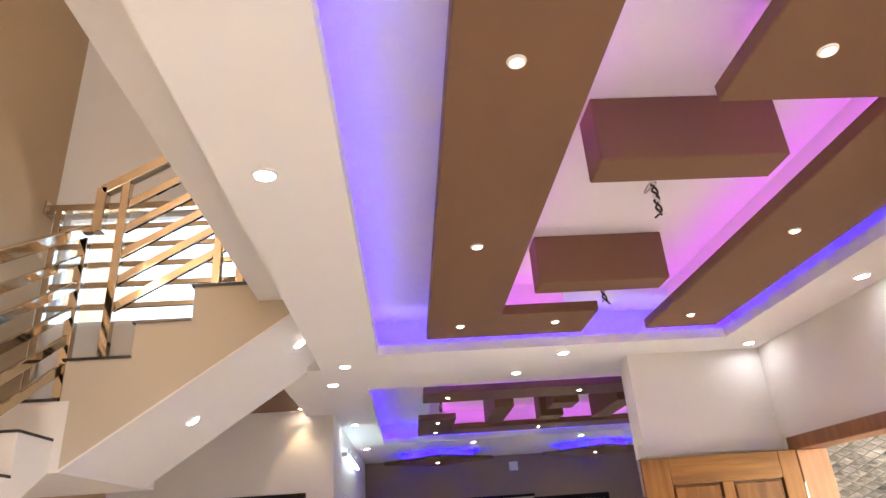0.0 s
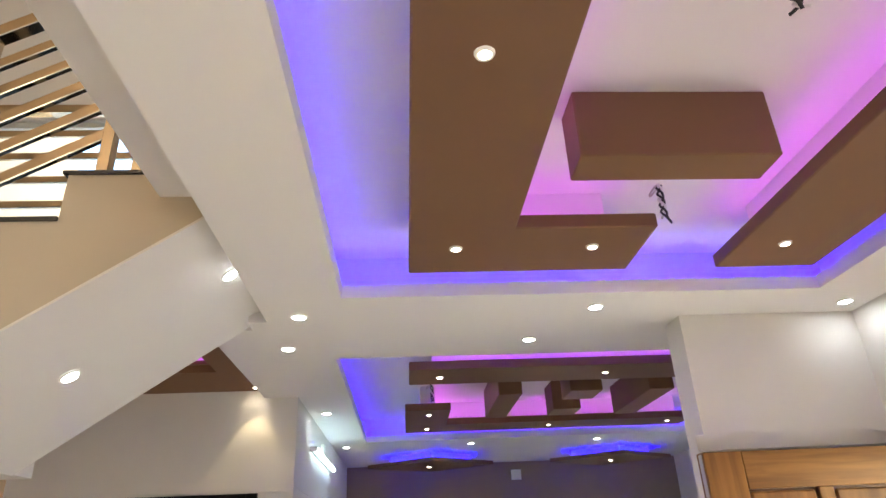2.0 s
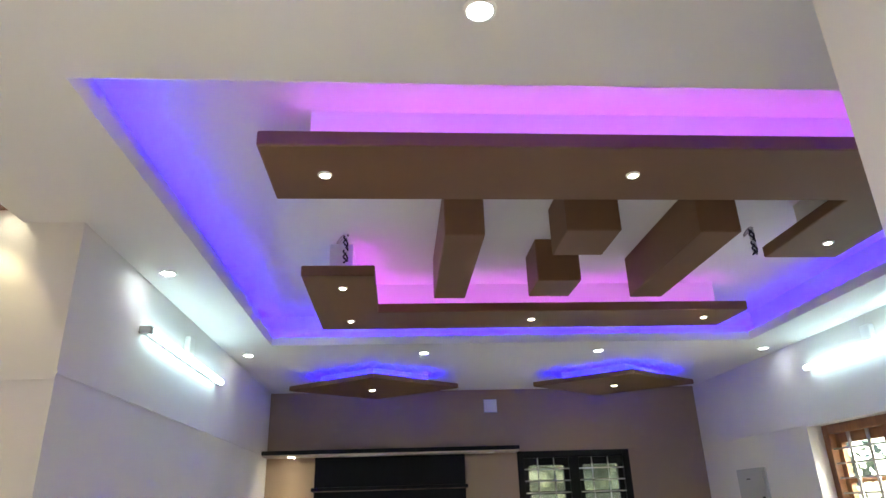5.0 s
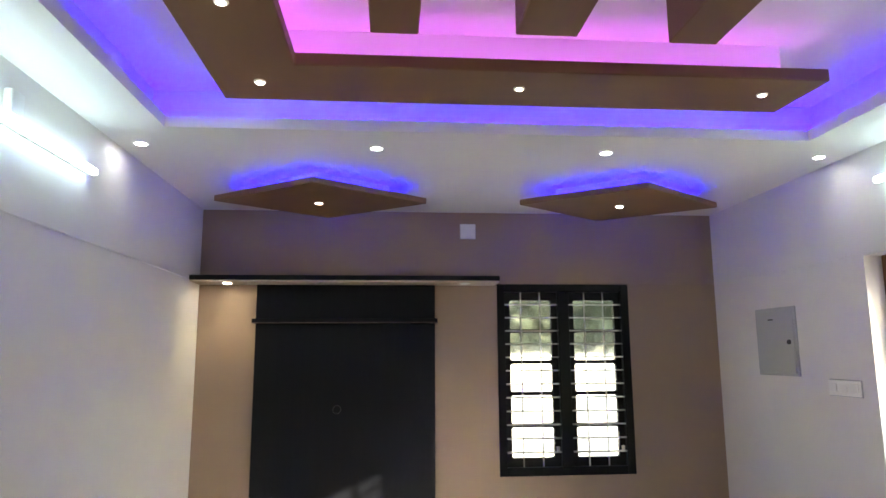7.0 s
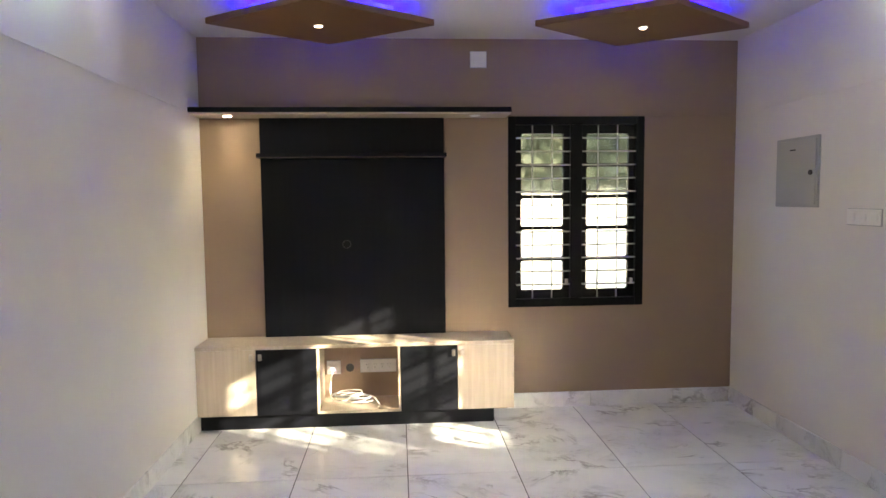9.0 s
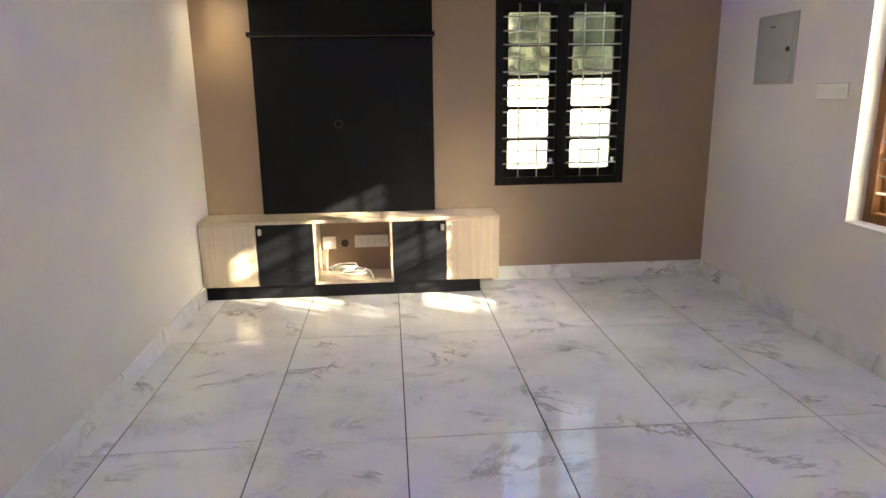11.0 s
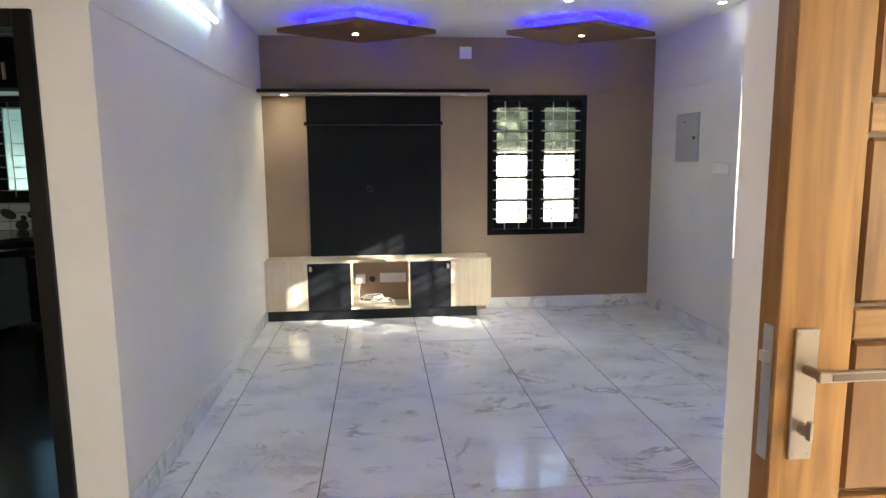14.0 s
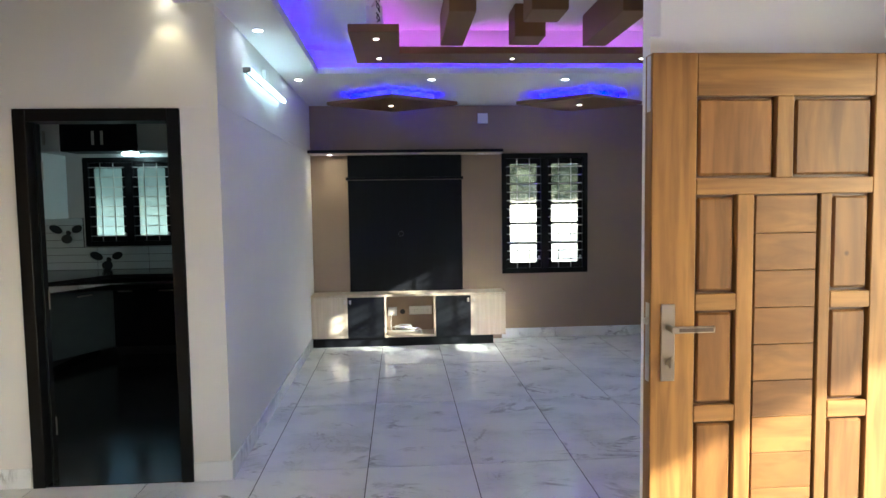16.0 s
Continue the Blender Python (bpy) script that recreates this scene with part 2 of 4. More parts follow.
# ---- builders ----
def add_box(bm, x0, x1, y0, y1, z0, z1):
    v = [bm.verts.new((x, y, z)) for x in (x0, x1) for y in (y0, y1) for z in (z0, z1)]
    for f in ((0, 1, 3, 2), (4, 6, 7, 5), (0, 4, 5, 1), (2, 3, 7, 6), (0, 2, 6, 4), (1, 5, 7, 3)):
        bm.faces.new([v[i] for i in f])


def boxes(*list_of):
    bm = bmesh.new()
    for b in list_of:
        add_box(bm, *b)
    bmesh.ops.recalc_face_normals(bm, faces=bm.faces)
    return bm


def rounded(bm, r, seg=2):
    bmesh.ops.bevel(bm, geom=list(bm.edges), offset=r, segments=seg, profile=0.7, affect="EDGES")
    return bm


def prism(points, axis, a0, a1):
    """A polygon of (u, v) pairs pushed along an axis from a0 to a1."""
    bm = bmesh.new()

    def place(u, v, a):
        return {"x": (a, u, v), "y": (u, a, v), "z": (u, v, a)}[axis]
    lo = [bm.verts.new(place(u, v, a0)) for u, v in points]
    hi = [bm.verts.new(place(u, v, a1)) for u, v in points]
    bm.faces.new(lo), bm.faces.new(hi)
    for i in range(len(points)):
        j = (i + 1) % len(points)
        bm.faces.new((lo[i], lo[j], hi[j], hi[i]))
    bmesh.ops.recalc_face_normals(bm, faces=bm.faces)
    return bm


def tube(bm, a, b, r, seg=10):
    a, b = Vector(a), Vector(b)
    m = Matrix.Translation((a + b) / 2) @ (b - a).to_track_quat("Z", "Y").to_matrix().to_4x4()
    bmesh.ops.create_cone(bm, cap_ends=True, segments=seg, radius1=r, radius2=r, depth=(b - a).length, matrix=m)
    return bm


def smooth_tube(a, b, r):
    bm = tube(bmesh.new(), a, b, r, 20)
    for f in bm.faces:
        f.smooth = len(f.verts) == 4
    return bm


def bar(bm, a, b, w, h):
    """A square bar from a to b, w across and h high."""
    a, b = Vector(a), Vector(b)
    d = (b - a)
    m = Matrix.Translation((a + b) / 2) @ d.to_track_quat("X", "Z").to_matrix().to_4x4()
    m = m @ Matrix.Diagonal((d.length, w, h, 1))
    bmesh.ops.create_cube(bm, size=1, matrix=m)
    return bm


def part(name, bm, mat, parent=None, label=""):
    me = bpy.data.meshes.new(name)
    bm.to_mesh(me)
    bm.free()
    me.materials.append(mat)
    ob = new(name, me)
    if parent:
        ob.parent = parent
    if label:
        tagged(ob, label)
    return ob


def lit_top(ob, glow):
    """A strip whose upper face alone glows."""
    ob.data.materials.append(glow)
    for f in ob.data.polygons:
        f.material_index = 1 if f.normal.z > 0.9 else 0
    return ob


def smooth(ob):
    ob.data.shade_smooth()
    return ob


def setting(name, bm, mat, label):
    return tagged(part(name, bm, mat), label, kind="structure")


def empty(name, m, label, category, group="", kind=""):
    ob = new(name)
    ob.matrix_world = m
    return tagged(ob, label, category, group, kind)


def wall_boxes(u0, u1, z0, z1, holes):
    """The rectangles that are left of a wall when the holes (u0, u1, z0, z1) are cut out."""
    us = sorted({u0, u1, *(h[0] for h in holes), *(h[1] for h in holes)})
    out = []
    for a, b in zip(us, us[1:]):
        cuts = sorted((h[2], h[3]) for h in holes if h[0] <= a and h[1] >= b)
        z = z0
        for c, d in cuts:
            if c > z:
                out.append((a, b, z, c))
            z = d
        if z < z1:
            out.append((a, b, z, z1))
    return out


def wall_along_x(name, x0, x1, y0, y1, z0, z1, mat, label, holes=()):
    return setting(name, boxes(*[(a, b, y0, y1, c, d) for a, b, c, d in wall_boxes(x0, x1, z0, z1, holes)]), mat, label)


def wall_along_y(name, x0, x1, y0, y1, z0, z1, mat, label, holes=()):
    return setting(name, boxes(*[(x0, x1, a, b, c, d) for a, b, c, d in wall_boxes(y0, y1, z0, z1, holes)]), mat, label)


# ---- the shell ----
LOW, HIGH, LINTEL = 2.555, 2.76, 2.045
RIGHT, BACK, KITCHEN_Y, STUB_Y = 3.676, 9.0, 5.476, 4.13
wall_along_x("wall_tv", -0.15, 3.9, BACK, 9.2, 0, 2.95, TAUPE, "taupe painted feature wall behind the television panel", [(2.063, 3.02, 0.72, 2.037)])
wall_along_y("wall_left", -0.15, 0.0, KITCHEN_Y, BACK, 0, 2.95, WHITE, "plain white painted living room wall")
wall_along_y("wall_right", RIGHT, 3.89, STUB_Y, BACK, 0, 2.95, WHITE, "white painted wall with a wooden window", [(6.355, 7.485, 0.70, 2.03)])
wall_along_x("wall_stub", 1.84, RIGHT, STUB_Y, 4.29, 0, LOW, WHITE, "short white wall behind the open front door")
# the opening at y -1.7 to 0.5 is assumed, for the hall fill lamp
wall_along_y("wall_hall_right", 2.63, 2.78, -2.5, STUB_Y, 0, 2.95, WHITE, "white hall wall with the front door opening", [(-1.7, 0.5, 0.85, 2.05), (3.00, 4.06, 0.0, 2.03)])
wall_along_x("wall_kitchen", -2.9, -0.15, KITCHEN_Y, 5.60, 0, 2.75, WHITE, "cream white wall with the kitchen doorway", [(-1.04, -0.198, 0.0, 2.014)])
wall_along_y("wall_stairs", -1.75, -1.6, -2.65, KITCHEN_Y, 0, 5.5, BEIGE, "tall beige painted wall beside the stairs")
# never in view; the dark paint is chosen to dim the bounce into the hall
wall_along_x("wall_hall_back", -1.6, 2.78, -2.65, -2.5, 0, 5.5, TAUPE, "unseen end wall of the hall, taupe to cut bounced light")
setting("wall_stairwell", boxes(*[(a, b, 4.2, 4.32, c, d) for a, b, c, d in wall_boxes(-1.6, 0.25, 2.9, 5.5, [(-1.53, -0.12, 2.92, 3.66)])],
                                (-1.6, -0.85, 4.2, 4.32, 2.0, 2.9), (-0.85, -0.35, 4.2, 4.32, 2.45, 2.9), (-0.35, 0.25, 4.2, 4.32, 2.62, 2.9)),
        WHITE, "white stairwell wall with a wide low window")
# the opening is assumed, for the stairwell fill lamp
wall_along_y("wall_upper", 0.25, 0.4, -2.5, 4.32, 2.93, 5.5, WHITE, "white upper storey wall above the hall", [(-1.7, -0.1, 3.4, 4.8)])
setting("roof", boxes((-1.75, 0.4, -2.65, 4.35, 5.5, 5.65)), CEIL, "white ceiling above the stairwell")
setting("slab", boxes((0.07, 3.9, -2.65, 9.2, HIGH, 2.93), (-3.05, 0.07, 4.32, 9.35, HIGH, 2.93)), CEIL, "white upper ceiling inside the trays")
setting("beam", boxes((-0.10, 0.07, -2.65, 4.2, 2.69, 2.95)), WHITE, "white slab edge beside the stairwell")

# lower false ceiling with two trays
TRAY1 = (0.408, 2.305, 1.19, 3.837)
TRAY2 = (0.305, 3.31, 4.67, 7.287)


def ceiling_with_hole(x0, x1, y0, y1, t):
    return [(x0, t[0], y0, y1, LOW, 2.60), (t[1], x1, y0, y1, LOW, 2.60), (t[0], t[1], y0, t[2], LOW, 2.60), (t[0], t[1], t[3], y1, LOW, 2.60)]


setting("ceiling_hall", boxes(*ceiling_with_hole(0.08, 2.63, -2.5, STUB_Y, TRAY1)), CEIL, "white false ceiling round the hall tray")
setting("ceiling_living", boxes(*ceiling_with_hole(0.0, RIGHT, STUB_Y, BACK, TRAY2), (-0.2, 0.0, 4.2, KITCHEN_Y, LOW, 2.60), (0.0, 0.08, 4.1, STUB_Y, LOW, 2.60)),
        CEIL, "white false ceiling round the living room tray")


def tray_lip(name, t):
    """A thin white lip round the mouth of a tray, slightly proud of its edge."""
    bm = bmesh.new()
    d, z0, z1 = 0.004, LOW, 2.606

    def ring(g, z):
        return [bm.verts.new((x, y, z)) for x, y in ((t[0] + g, t[2] + g), (t[1] - g, t[2] + g), (t[1] - g, t[3] - g), (t[0] + g, t[3] - g))]
    low, lip, back_edge = ring(0.0, z0 - 0.0005), ring(d, z1), ring(0.0, z1)
    for a in range(4):
        b = (a + 1) % 4
        bm.faces.new((low[a], low[b], lip[b], lip[a]))
        bm.faces.new((lip[a], lip[b], back_edge[b], back_edge[a]))
        bm.faces.new((back_edge[a], back_edge[b], low[b], low[a]))
    bmesh.ops.recalc_face_normals(bm, faces=bm.faces)
    setting(name, bm, CEIL, "thin white lip round a lit ceiling tray")


tray_lip("trim_lip_hall", TRAY1)
tray_lip("trim_lip_living", TRAY2)


def tray_sides(name, t, back):
    x0, x1, y0, y1 = t[0] - back, t[1] + back, t[2] - back, t[3] + back
    setting(name, boxes((x0 - 0.02, x0, y0, y1, 2.60, HIGH), (x1, x1 + 0.02, y0, y1, 2.60, HIGH),
                        (x0, x1, y0 - 0.02, y0, 2.60, HIGH), (x0, x1, y1, y1 + 0.02, 2.60, HIGH)), CEIL, "white sides of a lit ceiling tray")


tray_sides("trim_tray_hall", TRAY1, 0.09)
tray_sides("trim_tray_living", TRAY2, 0.09)


def led_ring(t, back):
    x0, x1, y0, y1 = t[0] - back, t[1] + back, t[2] - back, t[3] + back
    w, z0, z1 = 0.012, 2.602, 2.608
    ob = part("glow_strip", boxes((x0, x0 + w, y0, y1, z0, z1), (x1 - w, x1, y0, y1, z0, z1), (x0 + w, x1 - w, y0, y0 + w, z0, z1), (x0 + w, x1 - w, y1 - w, y1, z0, z1)), WHITEP)
    lit_top(ob, BLUE_LED)
    return tagged(ob, "glowing blue light strip hidden in a ceiling tray", "light strip", "tray light strips")


led_ring(TRAY1, 0.072)
led_ring(TRAY2, 0.072)
# brown recess beside the kitchen wall
setting("ceiling_nook", boxes((-1.6, -0.2, 5.02, KITCHEN_Y, 2.60, 2.64), (-0.37, -0.2, 4.32, 5.02, 2.60, 2.64), (-1.6, -0.37, 4.32, 5.02, 2.72, 2.755),
                              (-1.6, -0.37, 5.0, 5.02, 2.64, 2.72)), BROWN, "brown painted ceiling beside the kitchen wall")
# faint emission stands in for the recess face that a hidden strip lights
nook_glow = part("glow_strip", boxes((-1.5, -0.40, 4.985, 4.995, 2.66, 2.685)), PINK_LIT_FACE)
tagged(nook_glow, "glowing pink band in place of the lit face of the recess", "light strip", "pink light strips")

# lintel groove, as a fine raised line round the rooms
for name, b in (("trim_left", (0.0, 0.004, KITCHEN_Y, BACK, LINTEL - 0.005, LINTEL + 0.004)), ("trim_right", (RIGHT - 0.004, RIGHT, 4.29, BACK, LINTEL - 0.005, LINTEL + 0.004)),
                ("trim_tv", (2.06, RIGHT - 0.004, BACK - 0.009, BACK, LINTEL - 0.001, LINTEL + 0.009)),
                ("trim_stub", (1.80, 2.63, STUB_Y - 0.012, STUB_Y, 1.985, LINTEL)), ("trim_kitchen", (-0.19, -0.0, KITCHEN_Y - 0.004, KITCHEN_Y, LINTEL - 0.025, LINTEL - 0.017))):
    setting(name, boxes(b), TAUPE if name == "trim_tv" else WHITE, "fine raised line at lintel height")


# ---- hanging ceiling panels ----
def hanging_panel(outline, cores, strips, label):
    ob = part("ceiling_panel", rounded(prism(outline, "z", 2.568, 2.617), 0.004, 1), BROWN)
    tagged(ob, label, "ceiling panel", "hanging ceiling panels")
    for c in cores:
        part("support_box", boxes((c[0], c[1], c[2], c[3], 2.617, HIGH)), CEIL, ob, "white support box above the panel")
    for c in strips:
        lit_top(part("light_strip", boxes((c[0], c[1], c[2], c[3], 2.618, 2.626)), WHITEP, ob, "glowing pink light strip"), PINK_LED)
    return ob


hanging_panel([(0.665, 1.38), (1.0, 1.38), (1.0, 3.30), (1.455, 3.30), (1.455, 3.64), (0.665, 3.64)],
              [(0.78, 0.89, 1.5, 3.53), (0.89, 1.33, 3.42, 3.53)], [(0.93, 0.94, 1.45, 3.36), (0.94, 1.40, 3.36, 3.37)], "brown hook-shaped hanging panel with round spot lamps")
hanging_panel([(1.79, 1.735), (1.327, 1.735), (1.327, 1.38), (2.165, 1.38), (2.165, 3.64), (1.79, 3.64)],
              [(1.90, 2.05, 1.5, 3.53), (1.45, 1.90, 1.5, 1.62)], [(1.85, 1.86, 1.68, 3.58), (1.40, 1.85, 1.66, 1.67)], "brown hook-shaped hanging panel with round spot lamps")
hanging_panel([(0.67, 4.98), (2.95, 4.98), (2.95, 5.87), (2.63, 5.87), (2.63, 5.32), (0.67, 5.32)],
              [(0.80, 2.84, 5.10, 5.20), (2.74, 2.84, 5.20, 5.76)], [(0.75, 2.87, 5.04, 5.05)], "brown hook-shaped hanging panel with round spot lamps")
hanging_panel([(0.645, 6.07), (0.965, 6.07), (0.965, 6.645), (2.965, 6.645), (2.945, 6.975), (0.645, 6.975)],
              [(0.755, 0.86, 6.18, 6.86), (0.86, 2.85, 6.76, 6.86)], [(0.905, 0.915, 6.12, 6.70), (0.915, 2.92, 6.70, 6.71)], "brown hook-shaped hanging panel with round spot lamps")
for x0, x1, y0, y1 in ((1.10, 1.632, 2.875, 3.0), (1.10, 1.632, 1.96, 2.085), (1.24, 1.392, 5.59, 6.37), (1.70, 1.90, 6.115, 6.35), (1.693, 1.90, 5.545, 5.80), (2.21, 2.372, 5.56, 6.37)):
    ob = part("ceiling_block", rounded(boxes((x0, x1, y0, y1, 2.555, HIGH)), 0.004, 1), BROWN)
    tagged(ob, "dark brown rectangular block hanging from the ceiling", "ceiling block", "ceiling blocks")


def diamond(cx, cy):
    hx, hy = 0.63, 0.46

    def rhomb(s):
        return [(cx - hx * s, cy), (cx, cy - hy * s), (cx + hx * s, cy), (cx, cy + hy * s)]
    ob = part("diamond_panel", rounded(prism(rhomb(1), "z", 2.45, 2.485), 0.003, 1), BROWN)
    tagged(ob, "brown diamond-shaped ceiling panel with a blue glow", "ceiling panel", "diamond panels")
    part("support_box", prism(rhomb(0.64), "z", 2.485, LOW), CEIL, ob, "white support box above the panel")
    bm = bmesh.new()
    q = rhomb(0.72)
    for i in range(4):
        a, b = q[i], q[(i + 1) % 4]
        bar(bm, (*a, 2.489), (*b, 2.489), 0.010, 0.006)
    bmesh.ops.recalc_face_normals(bm, faces=bm.faces)
    lit_top(part("light_strip", bm, WHITEP, ob, "glowing blue light strip"), DEEP_BLUE_LED)


diamond(0.895, 8.275)
diamond(2.725, 8.275)


# ---- lamps ----
SPOT_BODIES = {}


def spot_lamp(x, y, z, glow, r=0.025, label="round recessed spot lamp with a white rim, lit"):
    key = (glow.name, r)
    if key not in SPOT_BODIES:
        ob = empty("spot_lamp", pose(x, y, z), label, "spot lamp", "recessed spot lamps")
        bm = bmesh.new()
        n = 28
        ring = [(r, 0.0), (r + 0.002, -0.006), (r + 0.008, -0.005), (r + 0.010, 0.0)]
        vs = [[bm.verts.new((rr * math.cos(6.28319 * k / n), rr * math.sin(6.28319 * k / n), zz)) for rr, zz in ring] for k in range(n)]
        for k in range(n):
            for i in range(3):
                bm.faces.new((vs[k][i], vs[(k + 1) % n][i], vs[(k + 1) % n][i + 1], vs[k][i + 1]))
        bmesh.ops.recalc_face_normals(bm, faces=bm.faces)
        smooth(part("rim", bm, WHITEP, ob, "white rim"))
        bm = bmesh.new()
        bmesh.ops.create_cone(bm, cap_ends=True, segments=n, radius1=r, radius2=r, depth=0.004, matrix=Matrix.Translation((0, 0, -0.003)))
        part("lens", bm, glow, ob, "glowing lens")
        SPOT_BODIES[key] = ob
        return ob
    return copy_thing(SPOT_BODIES[key], pose(x, y, z))


for x, y in ((0.115, 5.985), (0.118, 7.53), (1.236, 7.53), (2.392, 7.53), (3.526, 7.53), (3.526, 5.985), (0.105, 4.474), (1.231, 4.42), (2.39, 4.43)):
    spot_lamp(x, y, LOW, COOL_GLOW)
for x, y in ((0.205, 1.973), (0.219, 4.035), (1.435, 3.994), (2.511, 3.995), (2.506, 2.971), (2.506, 1.95)):
    spot_lamp(x, y, LOW, COOL_GLOW)
for x, y in ((0.812, 1.57), (0.815, 2.52), (0.82, 3.44), (1.278, 3.44), (1.948, 2.50), (1.948, 3.44), (1.494, 1.558),
             (0.844, 5.15), (1.802, 5.14), (2.78, 5.14), (2.808, 5.70), (0.814, 6.237), (0.815, 6.80), (1.80, 6.795), (2.78, 6.79)):
    spot_lamp(x, y, 2.568, SPOT_GLOW, 0.012)
for x, y in ((0.877, 8.294), (2.723, 8.275)):
    spot_lamp(x, y, 2.45, SPOT_GLOW, 0.018)


def tube_lamp(x, y0, y1, z, side):
    """A batten with a bare tube, along y on a wall; side is 1 where the room lies towards +x."""
    ob = empty("tube_lamp", pose(x, (y0 + y1) / 2, z), "glowing white fluorescent tube on a slim wall batten", "tube lamp", "tube lamps")
    h = (y1 - y0) / 2
    part("batten", rounded(boxes((min(0, side * 0.022), max(0, side * 0.022), -h, h, -0.010, 0.012)), 0.003, 1), WHITEP, ob)
    part("tube", smooth_tube((side * 0.036, -h + 0.02, 0), (side * 0.036, h - 0.012, 0), 0.017), TUBE_GLOW, ob, "glowing tube")
    part("socket", rounded(boxes((min(0, side * 0.05), max(0, side * 0.05), -h - 0.012, -h + 0.020, -0.016, 0.016)), 0.005, 2), GREYBOX, ob, "grey end cap")
    part("socket", rounded(boxes((min(0, side * 0.048), max(0, side * 0.048), h - 0.012, h + 0.004, -0.014, 0.014)), 0.005, 2), WHITEP, ob, "white end cap")
    part("box", rounded(boxes((0 if side > 0 else -0.03, 0.03 if side > 0 else 0, -0.03, 0.05, 0.03, 0.12)), 0.004, 1), WHITEP, ob)
    return ob


tube_lamp(0.0, 6.07, 7.27, 2.335, 1)
tube_lamp(RIGHT, 6.10, 7.31, 2.37, -1)

# ---- windows ----
def corner_fillets(bm, x0, x1, z0, z1, r, y0, y1):
    """Rounds the four corners of an opening with small solid wedges."""
    for cx, cz, sx, sz in ((x0, z0, 1, 1), (x1, z0, -1, 1), (x1, z1, -1, -1), (x0, z1, 1, -1)):
        arc = [(cx + sx * r * (1 - math.cos(k * math.pi / 8)), cz + sz * r * (1 - math.sin(k * math.pi / 8))) for k in range(5)]
        rim = [[bm.verts.new((x, y, z)) for x, z in [(cx, cz)] + arc] for y in (y0, y1)]
        for side in rim:
            bm.faces.new(side)
        for k in range(1, 5):
            bm.faces.new((rim[0][k], rim[0][k + 1], rim[1][k + 1], rim[1][k]))


def barred_window(m, name, wide, high, halves, rows, wood, label, frame_w=0.055, mull=0.08, bars=12, depth=0.07, tall_rods=2, glass=None, rod_w=0.01):
    """A frame with side-hung sashes, rows of panes and a steel grille on the room side. Local x along the wall, y outwards."""
    ob = empty(name, m, label, "window", kind="structure")
    f = frame_w
    fr = part("frame", rounded(boxes((0, f, -0.006, depth, 0, high), (wide - f, wide, -0.006, depth, 0, high), (f, wide - f, -0.006, depth, 0, f), (f, wide - f, -0.006, depth, high - f, high)), 0.003, 1), wood, ob)
    cell = (wide - 2 * f - (halves - 1) * mull) / halves
    for h in range(halves):
        x0 = f + h * (cell + mull)
        x1 = x0 + cell
        if h:
            part("mullion", rounded(boxes((x0 - mull, x0, -0.004, depth, f, high - f)), 0.003, 1), wood, ob)
        sx, sz = 0.042, 0.058
        y0, y1 = depth - 0.032, depth
        bm = boxes((x0, x0 + sx, y0, y1, f, high - f), (x1 - sx, x1, y0, y1, f, high - f), (x0 + sx, x1 - sx, y0, y1, f, f + sz), (x0 + sx, x1 - sx, y0, y1, high - f - sz, high - f))
        z0, z1 = f + sz, high - f - sz
        step = (z1 - z0) / rows
        panes = [(z0 + r * step + (0.012 if r else 0), z0 + (r + 1) * step - (0.012 if r < rows - 1 else 0)) for r in range(rows)]
        for a, b in panes:
            corner_fillets(bm, x0 + sx, x1 - sx, a, b, 0.018, y0 + 0.005, y1 - 0.005)
        bmesh.ops.recalc_face_normals(bm, faces=bm.faces)
        sash = part("sash", bm, wood, ob)
        for r, (a, b) in enumerate(panes):
            if r:
                part("glazing_bar", boxes((x0 + sx, x1 - sx, y0 + 0.004, y1 - 0.004, a - 0.024, a)), wood, sash)
            p = part("pane", boxes((x0 + sx, x1 - sx, y0 + 0.012, y0 + 0.016, a, b)), glass or GLASS, sash, "glass pane")
            p.visible_shadow = False
        part("catch", boxes((x1 - 0.030, x1 - 0.010, y0 - 0.020, y0, high * 0.12, high * 0.12 + 0.03)), GREYBAR, sash, "small grey catch")
        for r in range(bars):
            z = 0.117 * high + 0.773 * high * r / (bars - 1)
            part("grille_bar", boxes((x0 - 0.012, x1 + 0.012, 0.006, 0.018, z - 0.005, z + 0.005)), GREYBAR, ob, "grey steel bar")
        for k in range(tall_rods):
            x = x0 + cell * (0.31 + 0.36 * k if tall_rods == 2 else 0.5)
            part("grille_rod", tube(bmesh.new(), (x, 0.023, f), (x, 0.023, high - f), 0.005, 8) if rod_w < 0.015 else boxes((x - rod_w / 2, x + rod_w / 2, 0.019, 0.027, f, high - f)), GREYBAR, ob, "grey steel rod")
    return ob


barred_window(pose(2.063, 9.0, 0.72), "window_1", 0.957, 1.317, 2, 5, BLACKWOOD, "black wooden window with ten panes and a steel grille", glass=FROSTED)
barred_window(pose(3.775, 7.485, 0.70, 0, 0, -90), "window_2", 1.13, 1.33, 2, 5, TEAK_DARK, "brown wooden window with a horizontal steel grille", mull=0.07, bars=13, rod_w=0.024)
setting("sill", rounded(boxes((3.668, 3.775, 6.355, 7.485, 0.692, 0.702)), 0.002, 1), WHITE, "white painted window sill")
barred_window(pose(-2.46, 9.2, 1.086), "window_3", 0.95, 0.96, 2, 1, BLACKWOOD, "black wooden kitchen window with a steel grille", bars=8, glass=PLAIN_FROSTED)

